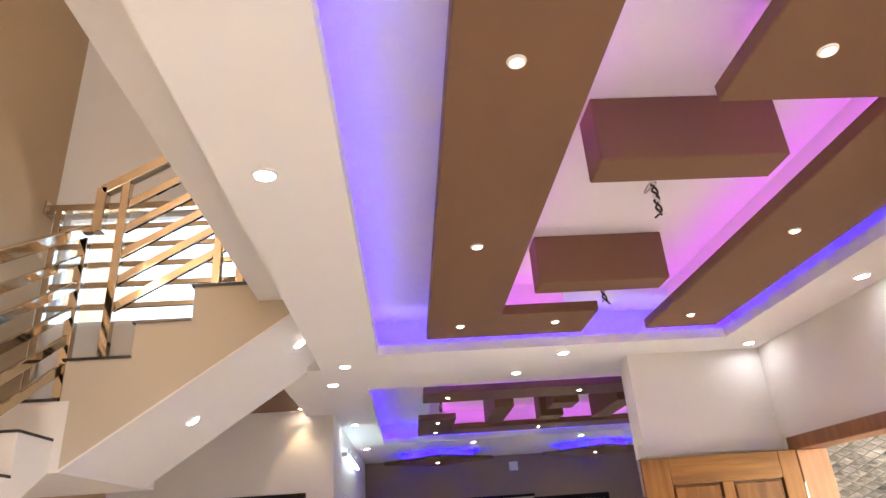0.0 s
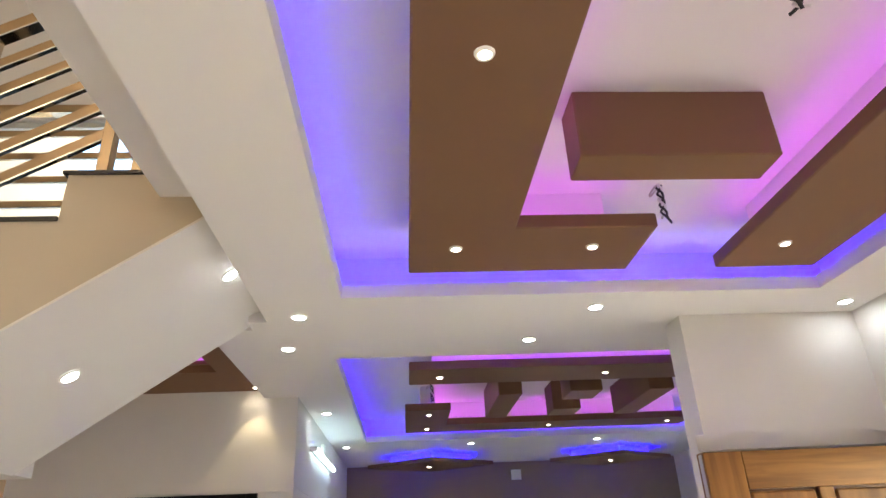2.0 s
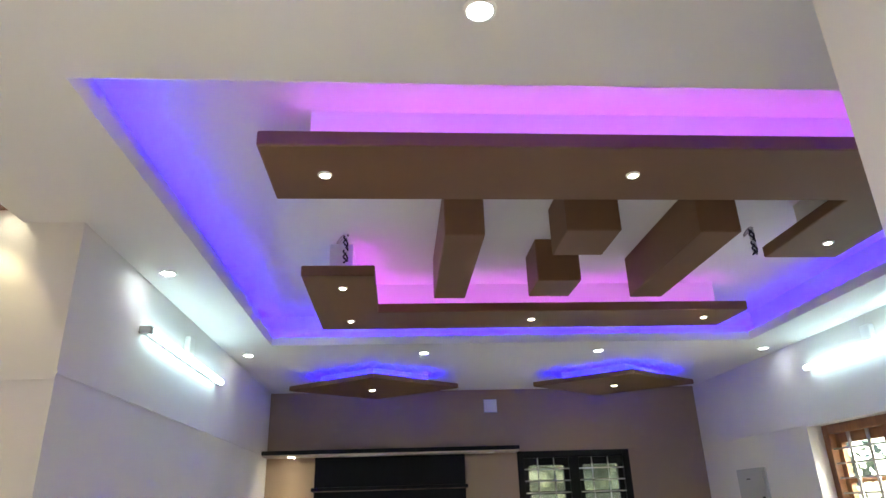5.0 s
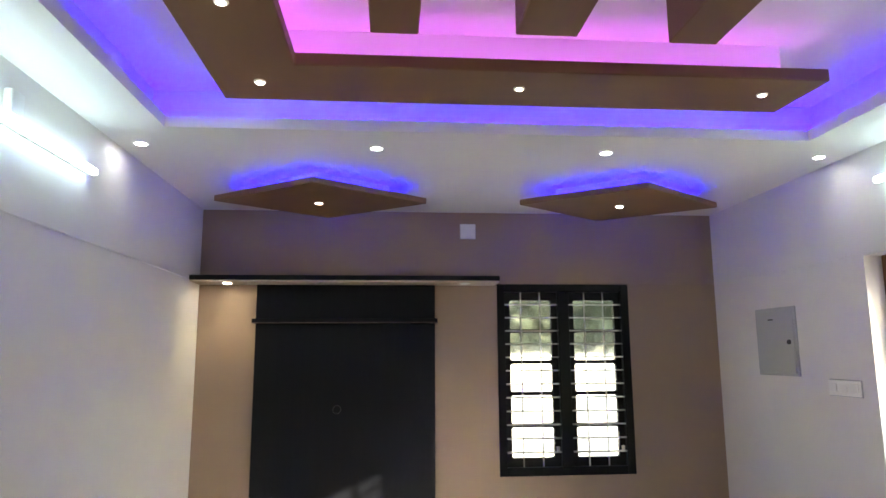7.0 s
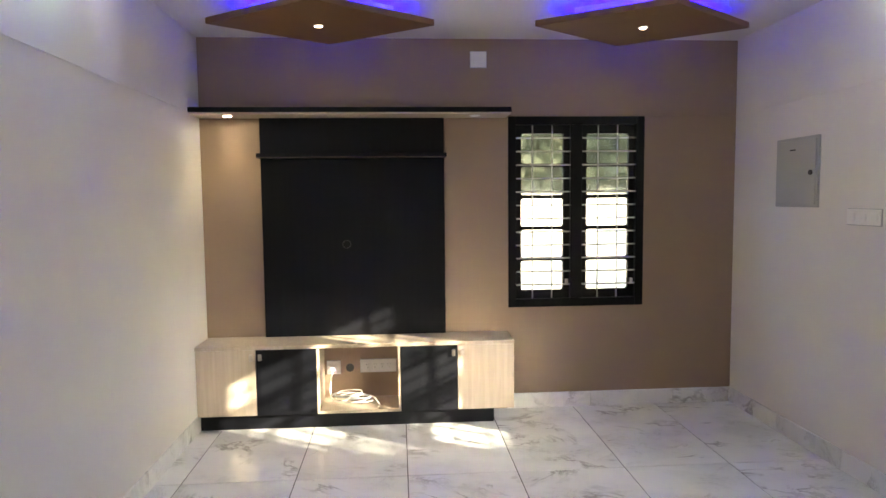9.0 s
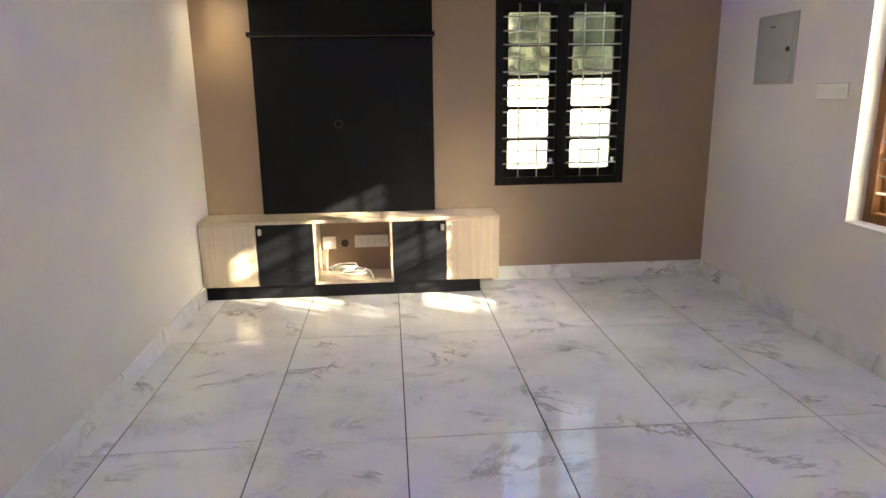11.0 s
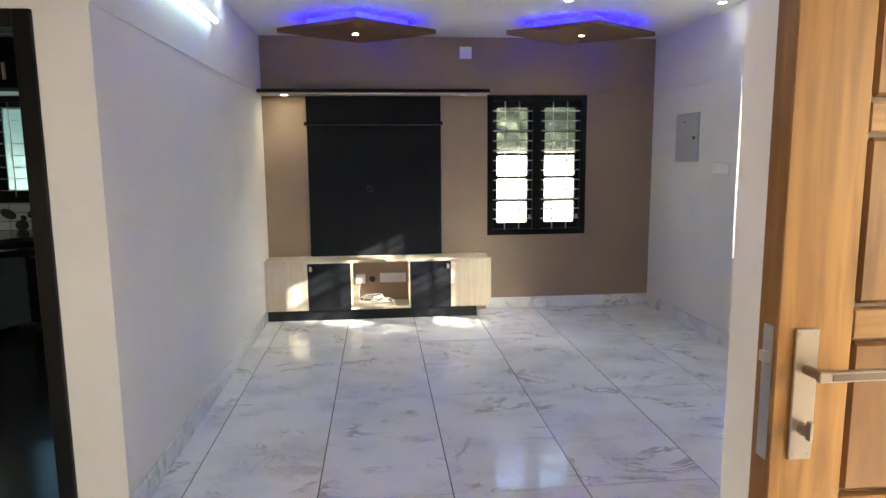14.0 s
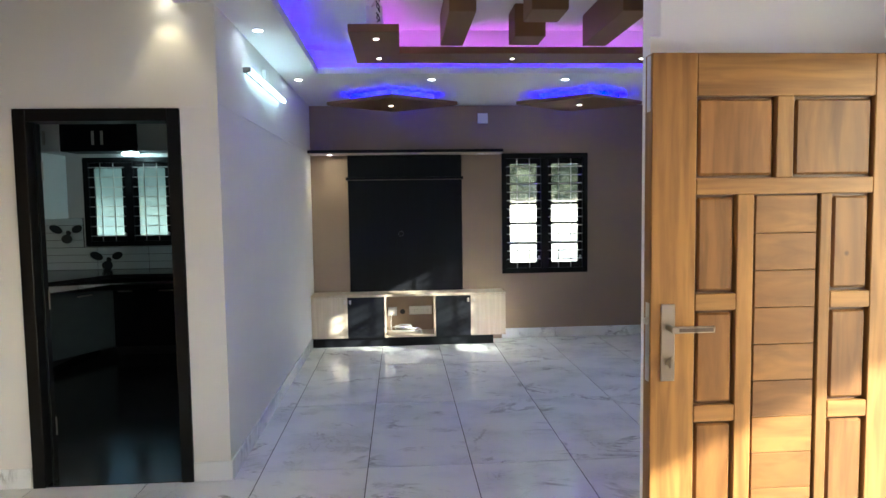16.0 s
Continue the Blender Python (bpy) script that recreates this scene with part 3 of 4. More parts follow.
# stairwell window
sw = empty("window_4", pose(-1.53, 4.22, 2.92), "wide low stair window with a white frame", "window", kind="structure")
part("frame", boxes((0, 0.03, 0, 0.06, 0, 0.74), (1.38, 1.41, 0, 0.06, 0, 0.74), (0.03, 1.38, 0, 0.06, 0, 0.03), (0.03, 1.38, 0, 0.06, 0.71, 0.74)), WHITEP, sw)
p = part("pane", boxes((0.03, 1.38, 0.03, 0.034, 0.03, 0.71)), GLASS, sw, "clear glass pane")
p.visible_shadow = False

# ---- front door ----
frame_ob = empty("door_frame", pose(2.63, 3.53, 0), "brown wooden front door frame set in a white wall", "door frame", kind="structure")
for y in (-0.53, 0.46):
    part("jamb", rounded(boxes((-0.02, 0.15, y, y + 0.07, 0, 1.96)), 0.004, 1), TEAK_DARK, frame_ob)
part("head", rounded(boxes((-0.02, 0.15, -0.53, 0.53, 1.96, 2.03)), 0.004, 1), TEAK_DARK, frame_ob)
part("threshold", boxes((-0.02, 0.15, -0.46, 0.46, -0.02, 0.004)), GRANITE, frame_ob)

leaf = empty("front_door", pose(1.755, 4.02, 0.0), "open varnished teak front door with raised panels", "door")


def wood_piece(name, x0, x1, z0, z1, y0, y1, mat, bevel):
    bm = boxes((x0 - 1.755, x1 - 1.755, y0 - 4.02, y1 - 4.02, z0, z1))
    return part(name, rounded(bm, bevel, 1), mat, leaf)


# core is a darker red-brown than the pieces, so their gaps are dark
wood_piece("core", 1.765, 2.59, 0.02, 1.95, 4.008, 4.03, GROOVE, 0.002)
for x0, x1, z0, z1 in ((1.755, 1.903, 0.012, 1.962), (2.500, 2.602, 0.012, 1.962), (1.903, 2.500, 1.826, 1.962), (1.903, 2.500, 1.511, 1.564), (1.903, 2.500, 0.012, 0.155),
                       (2.168, 2.226, 1.564, 1.826), (2.041, 2.098, 0.155, 1.511), (2.322, 2.362, 0.155, 1.511)):
    wood_piece("stile" if z1 - z0 > 0.2 else "rail", x0, x1, z0, z1, 3.985, 4.045, TEAK if z1 - z0 > 0.2 else TEAK_RAIL, 0.003)
for x0, x1 in ((1.903, 2.041), (2.362, 2.500)):
    for z in (1.133, 0.762, 0.400):
        wood_piece("rail", x0, x1, z, z + 0.056, 3.985, 4.045, TEAK_RAIL, 0.003)
    for z0, z1 in ((1.189, 1.511), (0.818, 1.133), (0.456, 0.762), (0.155, 0.400)):
        wood_piece("panel", x0 + 0.009, x1 - 0.009, z0 + 0.009, z1 - 0.009, 3.991, 4.008, TEAK_PANEL, 0.007)
for x0, x1 in ((1.903, 2.168), (2.226, 2.500)):
    wood_piece("panel", x0 + 0.009, x1 - 0.009, 1.573, 1.817, 3.991, 4.008, TEAK_PANEL, 0.007)
for k in range(11):
    z1 = 1.506 - k * 0.1228
    wood_piece("board", 2.106, 2.314, z1 - 0.1212, z1, 3.990, 4.008, TEAK_BOARD, 0.002)
lock = part("lock_plate", rounded(boxes((0.034, 0.080, -0.041, -0.035, 0.905, 1.158)), 0.002, 1), BRONZE, leaf, "satin bronze lock plate")
bm = tube(bmesh.new(), (0.057, -0.041, 1.082), (0.057, -0.085, 1.082), 0.010, 14)
bar(bm, (0.048, -0.086, 1.082), (0.190, -0.086, 1.082), 0.012, 0.020)
lever = part("lever_handle", rounded(bm, 0.002, 1), BRONZE, lock, "satin bronze lever handle")
part("inlay", boxes((0.072, 0.184, -0.0935, -0.0915, 1.076, 1.088)), DARK_METAL, lever, "dark brushed inlay")
for x in (0.042, 0.072):
    for z in (0.915, 1.148):
        part("screw", tube(bmesh.new(), (x, -0.041, z), (x, -0.0425, z), 0.003, 8), BRONZE, lock)
bm = tube(bmesh.new(), (0.058, -0.041, 0.968), (0.058, -0.056, 0.968), 0.012, 14)
bar(bm, (0.058, -0.062, 0.953), (0.058, -0.062, 0.988), 0.012, 0.006)
part("thumb_turn", bm, BRONZE, lock)
part("latch_bolt", boxes((-0.012, 0.0, -0.018, -0.002, 1.09, 1.11)), SATIN, leaf)
part("edge_plate", boxes((-0.001, 0.002, -0.025, 0.005, 0.90, 1.16)), SATIN, leaf)
part("flush_bolt", boxes((-0.002, 0.0, -0.022, 0.004, 1.78, 1.955)), SATIN, leaf, "satin nickel flush bolt in the door edge")
for z in (0.25, 1.0, 1.75):
    part("hinge", tube(bmesh.new(), (0.853, -0.028, z - 0.045), (0.853, -0.028, z + 0.045), 0.006, 10), SATIN, leaf)

# ---- kitchen doorway ----
kf = empty("kitchen_door_frame", pose(-0.62, 5.47, 0), "black painted wooden frame of the open kitchen doorway", "door frame", kind="structure")
part("jamb", rounded(boxes((-0.42, -0.355, -0.012, 0.13, 0, 2.014)), 0.003, 1), BLACKWOOD, kf)
part("jamb", rounded(boxes((0.357, 0.422, -0.012, 0.13, 0, 2.014)), 0.003, 1), BLACKWOOD, kf)
part("head", rounded(boxes((-0.355, 0.357, -0.012, 0.13, 1.95, 2.014)), 0.003, 1), BLACKWOOD, kf)

part("threshold", boxes((-0.355, 0.357, 0.0, 0.12, -0.002, 0.006)), GRANITE, kf, "dark stone threshold")
part("stop_bead", rounded(boxes((-0.355, -0.343, 0.06, 0.10, 0.006, 1.95)), 0.002, 1), BLACKWOOD, kf)
part("stop_bead", rounded(boxes((0.345, 0.357, 0.06, 0.10, 0.006, 1.95)), 0.002, 1), BLACKWOOD, kf)
for z in (0.30, 1.00, 1.70):
    part("hinge", tube(bmesh.new(), (-0.349, 0.112, z - 0.05), (-0.349, 0.112, z + 0.05), 0.007, 10), SATIN, kf, "steel hinge")

# ---- television wall ----
panel = empty("television_wall_unit", pose(1.01, 9.0, 0.556), "tall black laminate television panel on the wall above the cabinet", "wall unit")
part("board", rounded(boxes((-0.615, 0.61, -0.03, 0.0, 0.0, 1.204)), 0.002, 1), LAMINATE, panel)
part("upper_board", rounded(boxes((-0.615, 0.61, -0.03, 0.0, 1.238, 1.475)), 0.002, 1), LAMINATE, panel)
part("ledge", rounded(boxes((-0.635, 0.625, -0.070, 0.0, 1.206, 1.236)), 0.002, 1), LAMINATE, panel, "thin black ledge across the panel")
# strip stands in for the highlight along the ledge's lower edge
part("edge_strip", boxes((-0.633, 0.623, -0.0725, -0.0700, 1.207, 1.211)), DARK_METAL, panel, "thin metallic strip added for the bright line along the ledge")
bm = bmesh.new()
bmesh.ops.create_cone(bm, cap_ends=True, segments=24, radius1=0.03, radius2=0.03, depth=0.006, matrix=Matrix.Translation((-0.055, -0.032, 0.625)) @ pose(0, 0, 0, 90))
grommet = part("cable_cover", bm, DARK, panel, "round dark cable cover")
bm = bmesh.new()
bmesh.ops.create_cone(bm, cap_ends=True, segments=20, radius1=0.025, radius2=0.024, depth=0.004, matrix=Matrix.Translation((-0.055, -0.037, 0.625)) @ pose(0, 0, 0, 90))
part("cap", bm, BLACKWOOD, grommet)

shelf = part("wall_shelf", rounded(boxes((0.003, 2.045, 8.75, 8.999, 2.036, 2.068)), 0.002, 1), BLACKWOOD)
tagged(shelf, "long thin black shelf above the television panel", "shelf")
part("underside", boxes((0.006, 2.042, 8.756, 8.996, 2.026, 2.036)), PALEWOOD, shelf, "pale underside")
for x, y in ((0.225, 8.84), (1.816, 8.84)):
    spot_lamp(x, y, 2.026, SPOT_GLOW if x < 1 else COOL_DIM, 0.026, "small round spot lamp under the black shelf")

unit = empty("tv_cabinet", pose(1.02, 8.85, 0), "low television cabinet with pale wood and black doors", "cabinet")


def unit_box(x0, x1, y0, y1, z0, z1):
    return (x0 - 1.02, x1 - 1.02, y0 - 8.85, y1 - 8.85, z0, z1)


part("plinth", boxes(unit_box(0.012, 1.92, 8.745, 8.99, 0, 0.10)), LAMINATE, unit, "black plinth")
part("top", rounded(boxes(unit_box(0.004, 2.050, 8.695, 8.999, 0.532, 0.556)), 0.002, 1), PALEWOOD, unit, "pale wood top")
for b in ((0.006, 0.020, 8.72, 8.995, 0.10, 0.532), (2.034, 2.048, 8.702, 8.995, 0.10, 0.532), (0.766, 0.782, 8.705, 8.995, 0.10, 0.532), (1.290, 1.304, 8.705, 8.995, 0.10, 0.532),
          (0.020, 0.766, 8.72, 8.995, 0.10, 0.116), (0.782, 1.290, 8.705, 8.995, 0.10, 0.120), (1.304, 2.034, 8.72, 8.995, 0.10, 0.116)):
    part("side_board" if b[5] > 0.5 else "bottom_board", boxes(unit_box(*b)), PALEWOOD, unit)
for x0, x1, mat, knob, word in ((0.006, 0.379, PALEWOOD, 0.353, "pale wood door"), (0.383, 0.764, LAMINATE, 0.410, "black door"), (1.306, 1.675, LAMINATE, 1.649, "black door"), (1.679, 2.046, PALEWOOD, 1.708, "pale wood door")):
    d = part("door", rounded(boxes(unit_box(x0, x1, 8.700, 8.718, 0.103, 0.529)), 0.0015, 1), mat, unit, word)
    part("handle", rounded(boxes(unit_box(knob - 0.011, knob + 0.011, 8.682, 8.700, 0.462, 0.504)), 0.003, 1), SATIN, d, "small square steel knob")


def plate(name, m, w, h, rockers, label, category):
    ob = empty(name, m, label, category)
    # slightly larger grey piece that outlines the white cover
    part("grey_border", rounded(boxes((-w / 2 - 0.004, w / 2 + 0.004, -0.006, 0, -h / 2 - 0.004, h / 2 + 0.004)), 0.002, 1), GREYBOX, ob, "grey border that outlines the plate")
    part("cover", rounded(boxes((-w / 2, w / 2, -0.012, -0.006, -h / 2, h / 2)), 0.002, 1), WHITEP, ob)
    for k in range(rockers):
        x = -w / 2 + w * (k + 0.5) / rockers
        r = part("rocker", rounded(boxes((x - w / rockers * 0.32, x + w / rockers * 0.32, -0.018, -0.012, -h * 0.28, h * 0.28)), 0.0015, 1), WHITEP, ob)
    return ob


plate("socket", pose(0.846, 8.995, 0.33), 0.09, 0.09, 1, "white wall socket inside the cabinet niche", "socket")
row = plate("socket_strip", pose(1.152, 8.995, 0.336), 0.245, 0.088, 5, "white row of wall sockets inside the cabinet niche", "socket")
for k in range(4):
    for dx, dz in ((-0.008, 0.012), (0.008, 0.012), (0, -0.008)):
        part("hole", tube(bmesh.new(), (-0.073 + 0.049 * k + dx, -0.0172, dz), (-0.073 + 0.049 * k + dx, -0.015, dz), 0.003, 8), DARK, row)
bm = bmesh.new()
bmesh.ops.create_cone(bm, cap_ends=True, segments=22, radius1=0.028, radius2=0.028, depth=0.004, matrix=Matrix.Translation((0.956, 8.998, 0.323)) @ pose(0, 0, 0, 90))
tagged(part("wall_hole", bm, DARK), "round dark cable hole in the wall", "hole")
plate("switch_plate", pose(1.860, 9.0, 2.416), 0.108, 0.105, 1, "square white switch plate high on the taupe wall", "switch")
plate("switch_plate", pose(RIGHT, 7.705, 1.365, 0, 0, -90), 0.24, 0.08, 3, "white switch plate beside the wooden window", "switch")

# coil of white cable lying in the niche
random.seed(4)
cd = bpy.data.curves.new("cable", "CURVE")
cd.dimensions, cd.bevel_depth, cd.bevel_resolution = "3D", 0.0032, 3
sp = cd.splines.new("NURBS")
pts = []
for k in range(60):
    a = 0.55 * k
    r = 0.092 + 0.034 * math.sin(k * 0.37) + 0.008 * math.sin(k * 2.3)
    pts.append((0.98 + r * math.cos(a) * 1.15, 8.83 + r * 0.75 * math.sin(a), 0.126 + 0.0004 * k + 0.030 * (1 + math.sin(a * 0.31)), 1))
for k in range(10):
    u = k / 9
    pts.append((1.06 + 0.10 * u, 8.80 - 0.04 * u, 0.135 + 0.05 * math.sin(3.1 * u), 1))
pts += [(1.17, 8.75, 0.128, 1), (1.15, 8.73, 0.128, 1)]
sp.points.add(len(pts) - 1)
for q, c in zip(sp.points, pts):
    q.co = c
sp.use_endpoint_u, sp.order_u = True, 4
cd.materials.append(WHITEP)
tagged(new("cable", cd), "coil of white cable lying in the cabinet niche", "cable")
cd = bpy.data.curves.new("cable", "CURVE")
cd.dimensions, cd.bevel_depth, cd.bevel_resolution = "3D", 0.0045, 3
sp = cd.splines.new("NURBS")
pts = [(0.840, 8.975, 0.31, 1), (0.832, 8.95, 0.28, 1), (0.825, 8.92, 0.2, 1), (0.83, 8.88, 0.135, 1), (0.88, 8.86, 0.128, 1), (0.95, 8.83, 0.132, 1), (0.98, 8.83, 0.2, 1), (1.02, 8.84, 0.16, 1)]
sp.points.add(len(pts) - 1)
for q, c in zip(sp.points, pts):
    q.co = c
sp.use_endpoint_u, sp.order_u = True, 4
cd.materials.append(WHITEP)
tagged(new("cable", cd), "white cable hanging from the niche socket", "cable")

box_ob = empty("distribution_box", pose(RIGHT, 8.272, 1.615), "grey metal distribution box set in the white wall", "fuse box")
part("rim", rounded(boxes((-0.012, 0, -0.205, 0.205, -0.205, 0.205)), 0.003, 1), GREYBOX, box_ob)
door_ob = part("door", rounded(boxes((-0.020, -0.012, -0.188, 0.190, -0.188, 0.188)), 0.003, 1), GREYBOX, box_ob, "grey hinged cover")
part("latch", tube(bmesh.new(), (-0.020, -0.150, -0.005), (-0.030, -0.150, -0.005), 0.014, 14), DARK, door_ob, "round black latch")
part("nameplate", boxes((-0.0212, -0.020, 0.0, 0.055, 0.128, 0.136)), DARK, door_ob)


# ---- bare lamp wires hanging from the ceiling ----
def lamp_wire(x, y, seed):
    rnd = random.Random(seed)
    ob = empty("lamp_wire", pose(x, y, HIGH), "bare twisted lamp wires hanging from a ceiling hook", "wire", "lamp wires")
    for k, (mat, name) in enumerate(((SATIN, "hook"), (DARK, "wire"), (WHITEP, "wire"), (DARK, "wire"))):
        c = bpy.data.curves.new(name, "CURVE")
        c.dimensions, c.bevel_depth, c.bevel_resolution = "3D", 0.004 if k else 0.003, 2
        q = c.splines.new("NURBS")
        if k:
            p = [(0.010 * math.cos(k * 2 + i * 1.1), 0.010 * math.sin(k * 2 + i * 1.1), -0.012 * i, 1) for i in range(11)]
            p.append((rnd.uniform(-0.02, 0.03), rnd.uniform(-0.02, 0.02), -0.135, 1))
        else:
            p = [(-0.02 + 0.02 * math.cos(i * 0.9), 0, -0.022 + 0.024 * math.sin(i * 0.9 + 1.2), 1) for i in range(7)]
        q.points.add(len(p) - 1)
        for a, b in zip(q.points, p):
            a.co = b
        q.use_endpoint_u, q.order_u = True, 3
        c.materials.append(mat)
        w = new(name, c)
        w.parent = ob


lamp_wire(1.455, 2.455, 1)
lamp_wire(1.515, 3.37, 2)
lamp_wire(0.836, 6.06, 3)
lamp_wire(2.669, 5.985, 4)

# ---- stairs ----
stairs = empty("staircase", pose(-0.9, 3.3, 0), "quarter-turn staircase with cream sides and dark tread edges", "staircase")


def stair_part(name, bm, mat, label=""):
    bmesh.ops.translate(bm, verts=bm.verts, vec=(0.9, -3.3, 0))
    return part(name, bm, mat, stairs, label)


stair_part("upper_flight", prism([(-0.86, 2.008), (0.068, 2.64), (0.068, 2.93), (-0.149, 2.93), (-0.149, 2.772), (-0.388, 2.772), (-0.388, 2.611), (-0.63, 2.611), (-0.63, 2.455), (-0.90, 2.455), (-0.90, 2.008)], "y", 3.29, 4.198), STRING, "beige painted side of the upper flight")
stair_part("soffit", prism([(-0.86, 1.998), (0.068, 2.628), (0.068, 2.638), (-0.86, 2.008)], "y", 3.287, 4.198), WHITE, "white sloping underside of the upper flight")
stair_part("landing", boxes((-1.598, -0.86, 3.287, 4.198, 1.998, 2.285)), WHITE, "white landing slab")
for x0, x1, z in ((-0.905, -0.63, 2.455), (-0.635, -0.388, 2.611), (-0.393, -0.149, 2.772), (-0.154, 0.066, 2.93)):
    stair_part("tread", boxes((x0 - 0.008, x1, 3.278, 4.19, z, z + 0.011)), GRANITE, "dark stone tread")
stair_part("tread", boxes((-1.59, -0.905, 3.275, 4.19, 2.285, 2.297)), GRANITE, "dark stone tread")
RISE, GO = 0.1635, 0.25
zig = [(3.287, 1.998)]
for k in range(1, 14):
    y, z = 3.287 - GO * (k - 1), 2.285 - RISE * k
    zig += [(y, z), (y - GO, z)]
zig += [(3.287 - GO * 13, 0.0), (3.287 - GO * 12, 0.0)]
stair_part("lower_flight", prism(zig, "x", -1.598, -0.90), WHITE, "white painted side of the lower flight")
for k in range(1, 14):
    y, z = 3.287 - GO * k, 2.285 - RISE * k
    stair_part("tread", boxes((-1.59, -0.895, y - 0.008, y + GO, z, z + 0.011)), GRANITE, "dark stone tread")


# ---- steel railings ----
def railing(name, m, label):
    return empty(name, m, label, "railing", "steel stair railings")


rail = railing("stair_railing", pose(-0.8, 3.34, 2.47), "polished steel railing with slanting square bars on the upper flight")


def rail_piece(name, a, b, w, h, parent, origin):
    bm = bar(bmesh.new(), Vector(a) - Vector(origin), Vector(b) - Vector(origin), w, h)
    bmesh.ops.recalc_face_normals(bm, faces=bm.faces)
    part(name, rounded(bm, 0.003, 1), STEEL, parent)


O = (-0.8, 3.34, 2.47)
rail_piece("handrail", (-0.885, 3.34, 3.315), (0.05, 3.34, 3.86), 0.05, 0.05, rail, O)
rail_piece("drop", (-0.885, 3.34, 3.33), (-0.885, 3.34, 3.09), 0.05, 0.05, rail, O)
for x, z0, z1 in ((-0.775, 2.473, 3.38), (-0.31, 2.79, 3.65), (-0.20, 2.79, 3.70)):
    rail_piece("post", (x, 3.34, z0), (x, 3.34, z1), 0.04, 0.04, rail, O)
for k in range(5):
    z = 2.70 + 0.132 * k
    rail_piece("bar", (-0.775, 3.34, z), (0.05, 3.34, z + 0.825 * 0.58), 0.022, 0.04, rail, O)

low = railing("stair_railing", pose(-0.93, 3.3, 2.2), "polished steel railing with slanting square bars on the lower flight")
O = (-0.93, 3.3, 2.2)
SL = 0.66
rail_piece("handrail", (-0.93, 3.36, 3.12), (-0.93, -0.1, 3.12 - SL * 3.46), 0.05, 0.05, low, O)
for k in range(5):
    z = 2.955 - 0.128 * k
    rail_piece("bar", (-0.93, 3.33, z), (-0.93, -0.1, z - SL * 3.43), 0.022, 0.04, low, O)
for k in range(5):
    y = 3.33 - 0.75 * k
    base = 2.303 if k == 0 else 2.303 - RISE * math.ceil((3.287 - y) / GO)
    rail_piece("post", (-0.93, y, base), (-0.93, y, 3.10 - SL * (3.33 - y)), 0.04, 0.04, low, O)

guard = railing("window_guard", pose(-0.8, 4.12, 2.9), "polished steel guard rails across the stair window")
O = (-0.8, 4.12, 2.9)
rail_piece("handrail", (-1.597, 4.12, 3.655), (0.0, 4.12, 3.655), 0.045, 0.045, guard, O)
for z in (3.52, 3.395, 3.268, 3.14, 3.005):
    rail_piece("bar", (-1.52, 4.12, z), (0.0, 4.12, z), 0.02, 0.035, guard, O)
for x in (-1.52, -0.30):
    rail_piece("post", (x, 4.12, 2.303 if x < -0.9 else 2.79), (x, 4.12, 3.655), 0.04, 0.04, guard, O)
rail_piece("wall_plate", (-1.598, 4.12, 3.655), (-1.585, 4.12, 3.655), 0.09, 0.09, guard, O)
for x, y, z in ((-0.483, 3.73, 2.2525), (0.024, 3.69, 2.597)):
    s_ob = spot_lamp(x, y, z, COOL_GLOW)
    s_ob.matrix_basis = pose(x, y, z, 0, -34.2, 0)
spot_lamp(-0.235, 5.39, 2.60, SPOT_GLOW, 0.014)

# ---- kitchen ----
wall_along_x("wall_kitchen_far", -2.9, -0.15, 9.2, 9.35, 0, 2.76, WHITE, "white kitchen wall with a window", [(-2.46, -1.51, 1.086, 2.046)])
wall_along_y("wall_kitchen_left", -3.05, -2.9, 5.476, 9.35, 0, 2.76, WHITE, "white kitchen side wall")
setting("floor_kitchen", boxes((-2.9, -0.15, 5.476, 9.2, -0.1, 0.001)), GRANITE, "dark polished kitchen floor")
LEGS = [(-0.152, 9.19), (-0.152, 8.6), (-1.94, 8.6), (-2.28, 7.96), (-2.28, 6.2), (-2.89, 6.2), (-2.89, 9.19)]
top = part("worktop", prism(LEGS, "z", 0.80, 0.835), GRANITE)
tagged(top, "dark polished stone kitchen worktop with a pale edge", "worktop")
EDGE = [(-0.152, 8.61), (-0.152, 8.592), (-1.944, 8.592), (-2.288, 7.958), (-2.288, 6.2), (-2.27, 6.2), (-2.27, 7.962), (-1.934, 8.61)]
part("edge", prism(EDGE, "z", 0.735, 0.799), MARBLE, top, "pale marble edge strip")


def base_unit(outline, mat, label, fronts):
    ob = part("kitchen_cabinet", prism(outline, "z", 0.10, 0.735), mat)
    tagged(ob, label, "cabinet", "kitchen base cabinets")
    for a, b in fronts:
        bm = bar(bmesh.new(), a, b, 0.012, 0.012)
        part("handle", bm, SATIN, ob, "slim steel handle")
    return ob


GREYDOOR = material("grey_laminate", (0.11, 0.125, 0.13), 0.35, second=(0.09, 0.10, 0.11), scale=8)
base_unit([(-2.88, 6.25), (-2.30, 6.25), (-2.30, 7.955), (-2.88, 7.955)], GREYDOOR, "grey laminate kitchen base cabinet under the worktop", [((-2.292, 7.3, 0.66), (-2.292, 7.45, 0.66))])
base_unit([(-2.88, 7.96), (-2.305, 7.965), (-1.955, 8.62), (-1.955, 9.18), (-2.88, 9.18)], GREYDOOR, "grey laminate corner cabinet under the worktop", [((-2.13, 8.27, 0.66), (-2.06, 8.41, 0.66))])
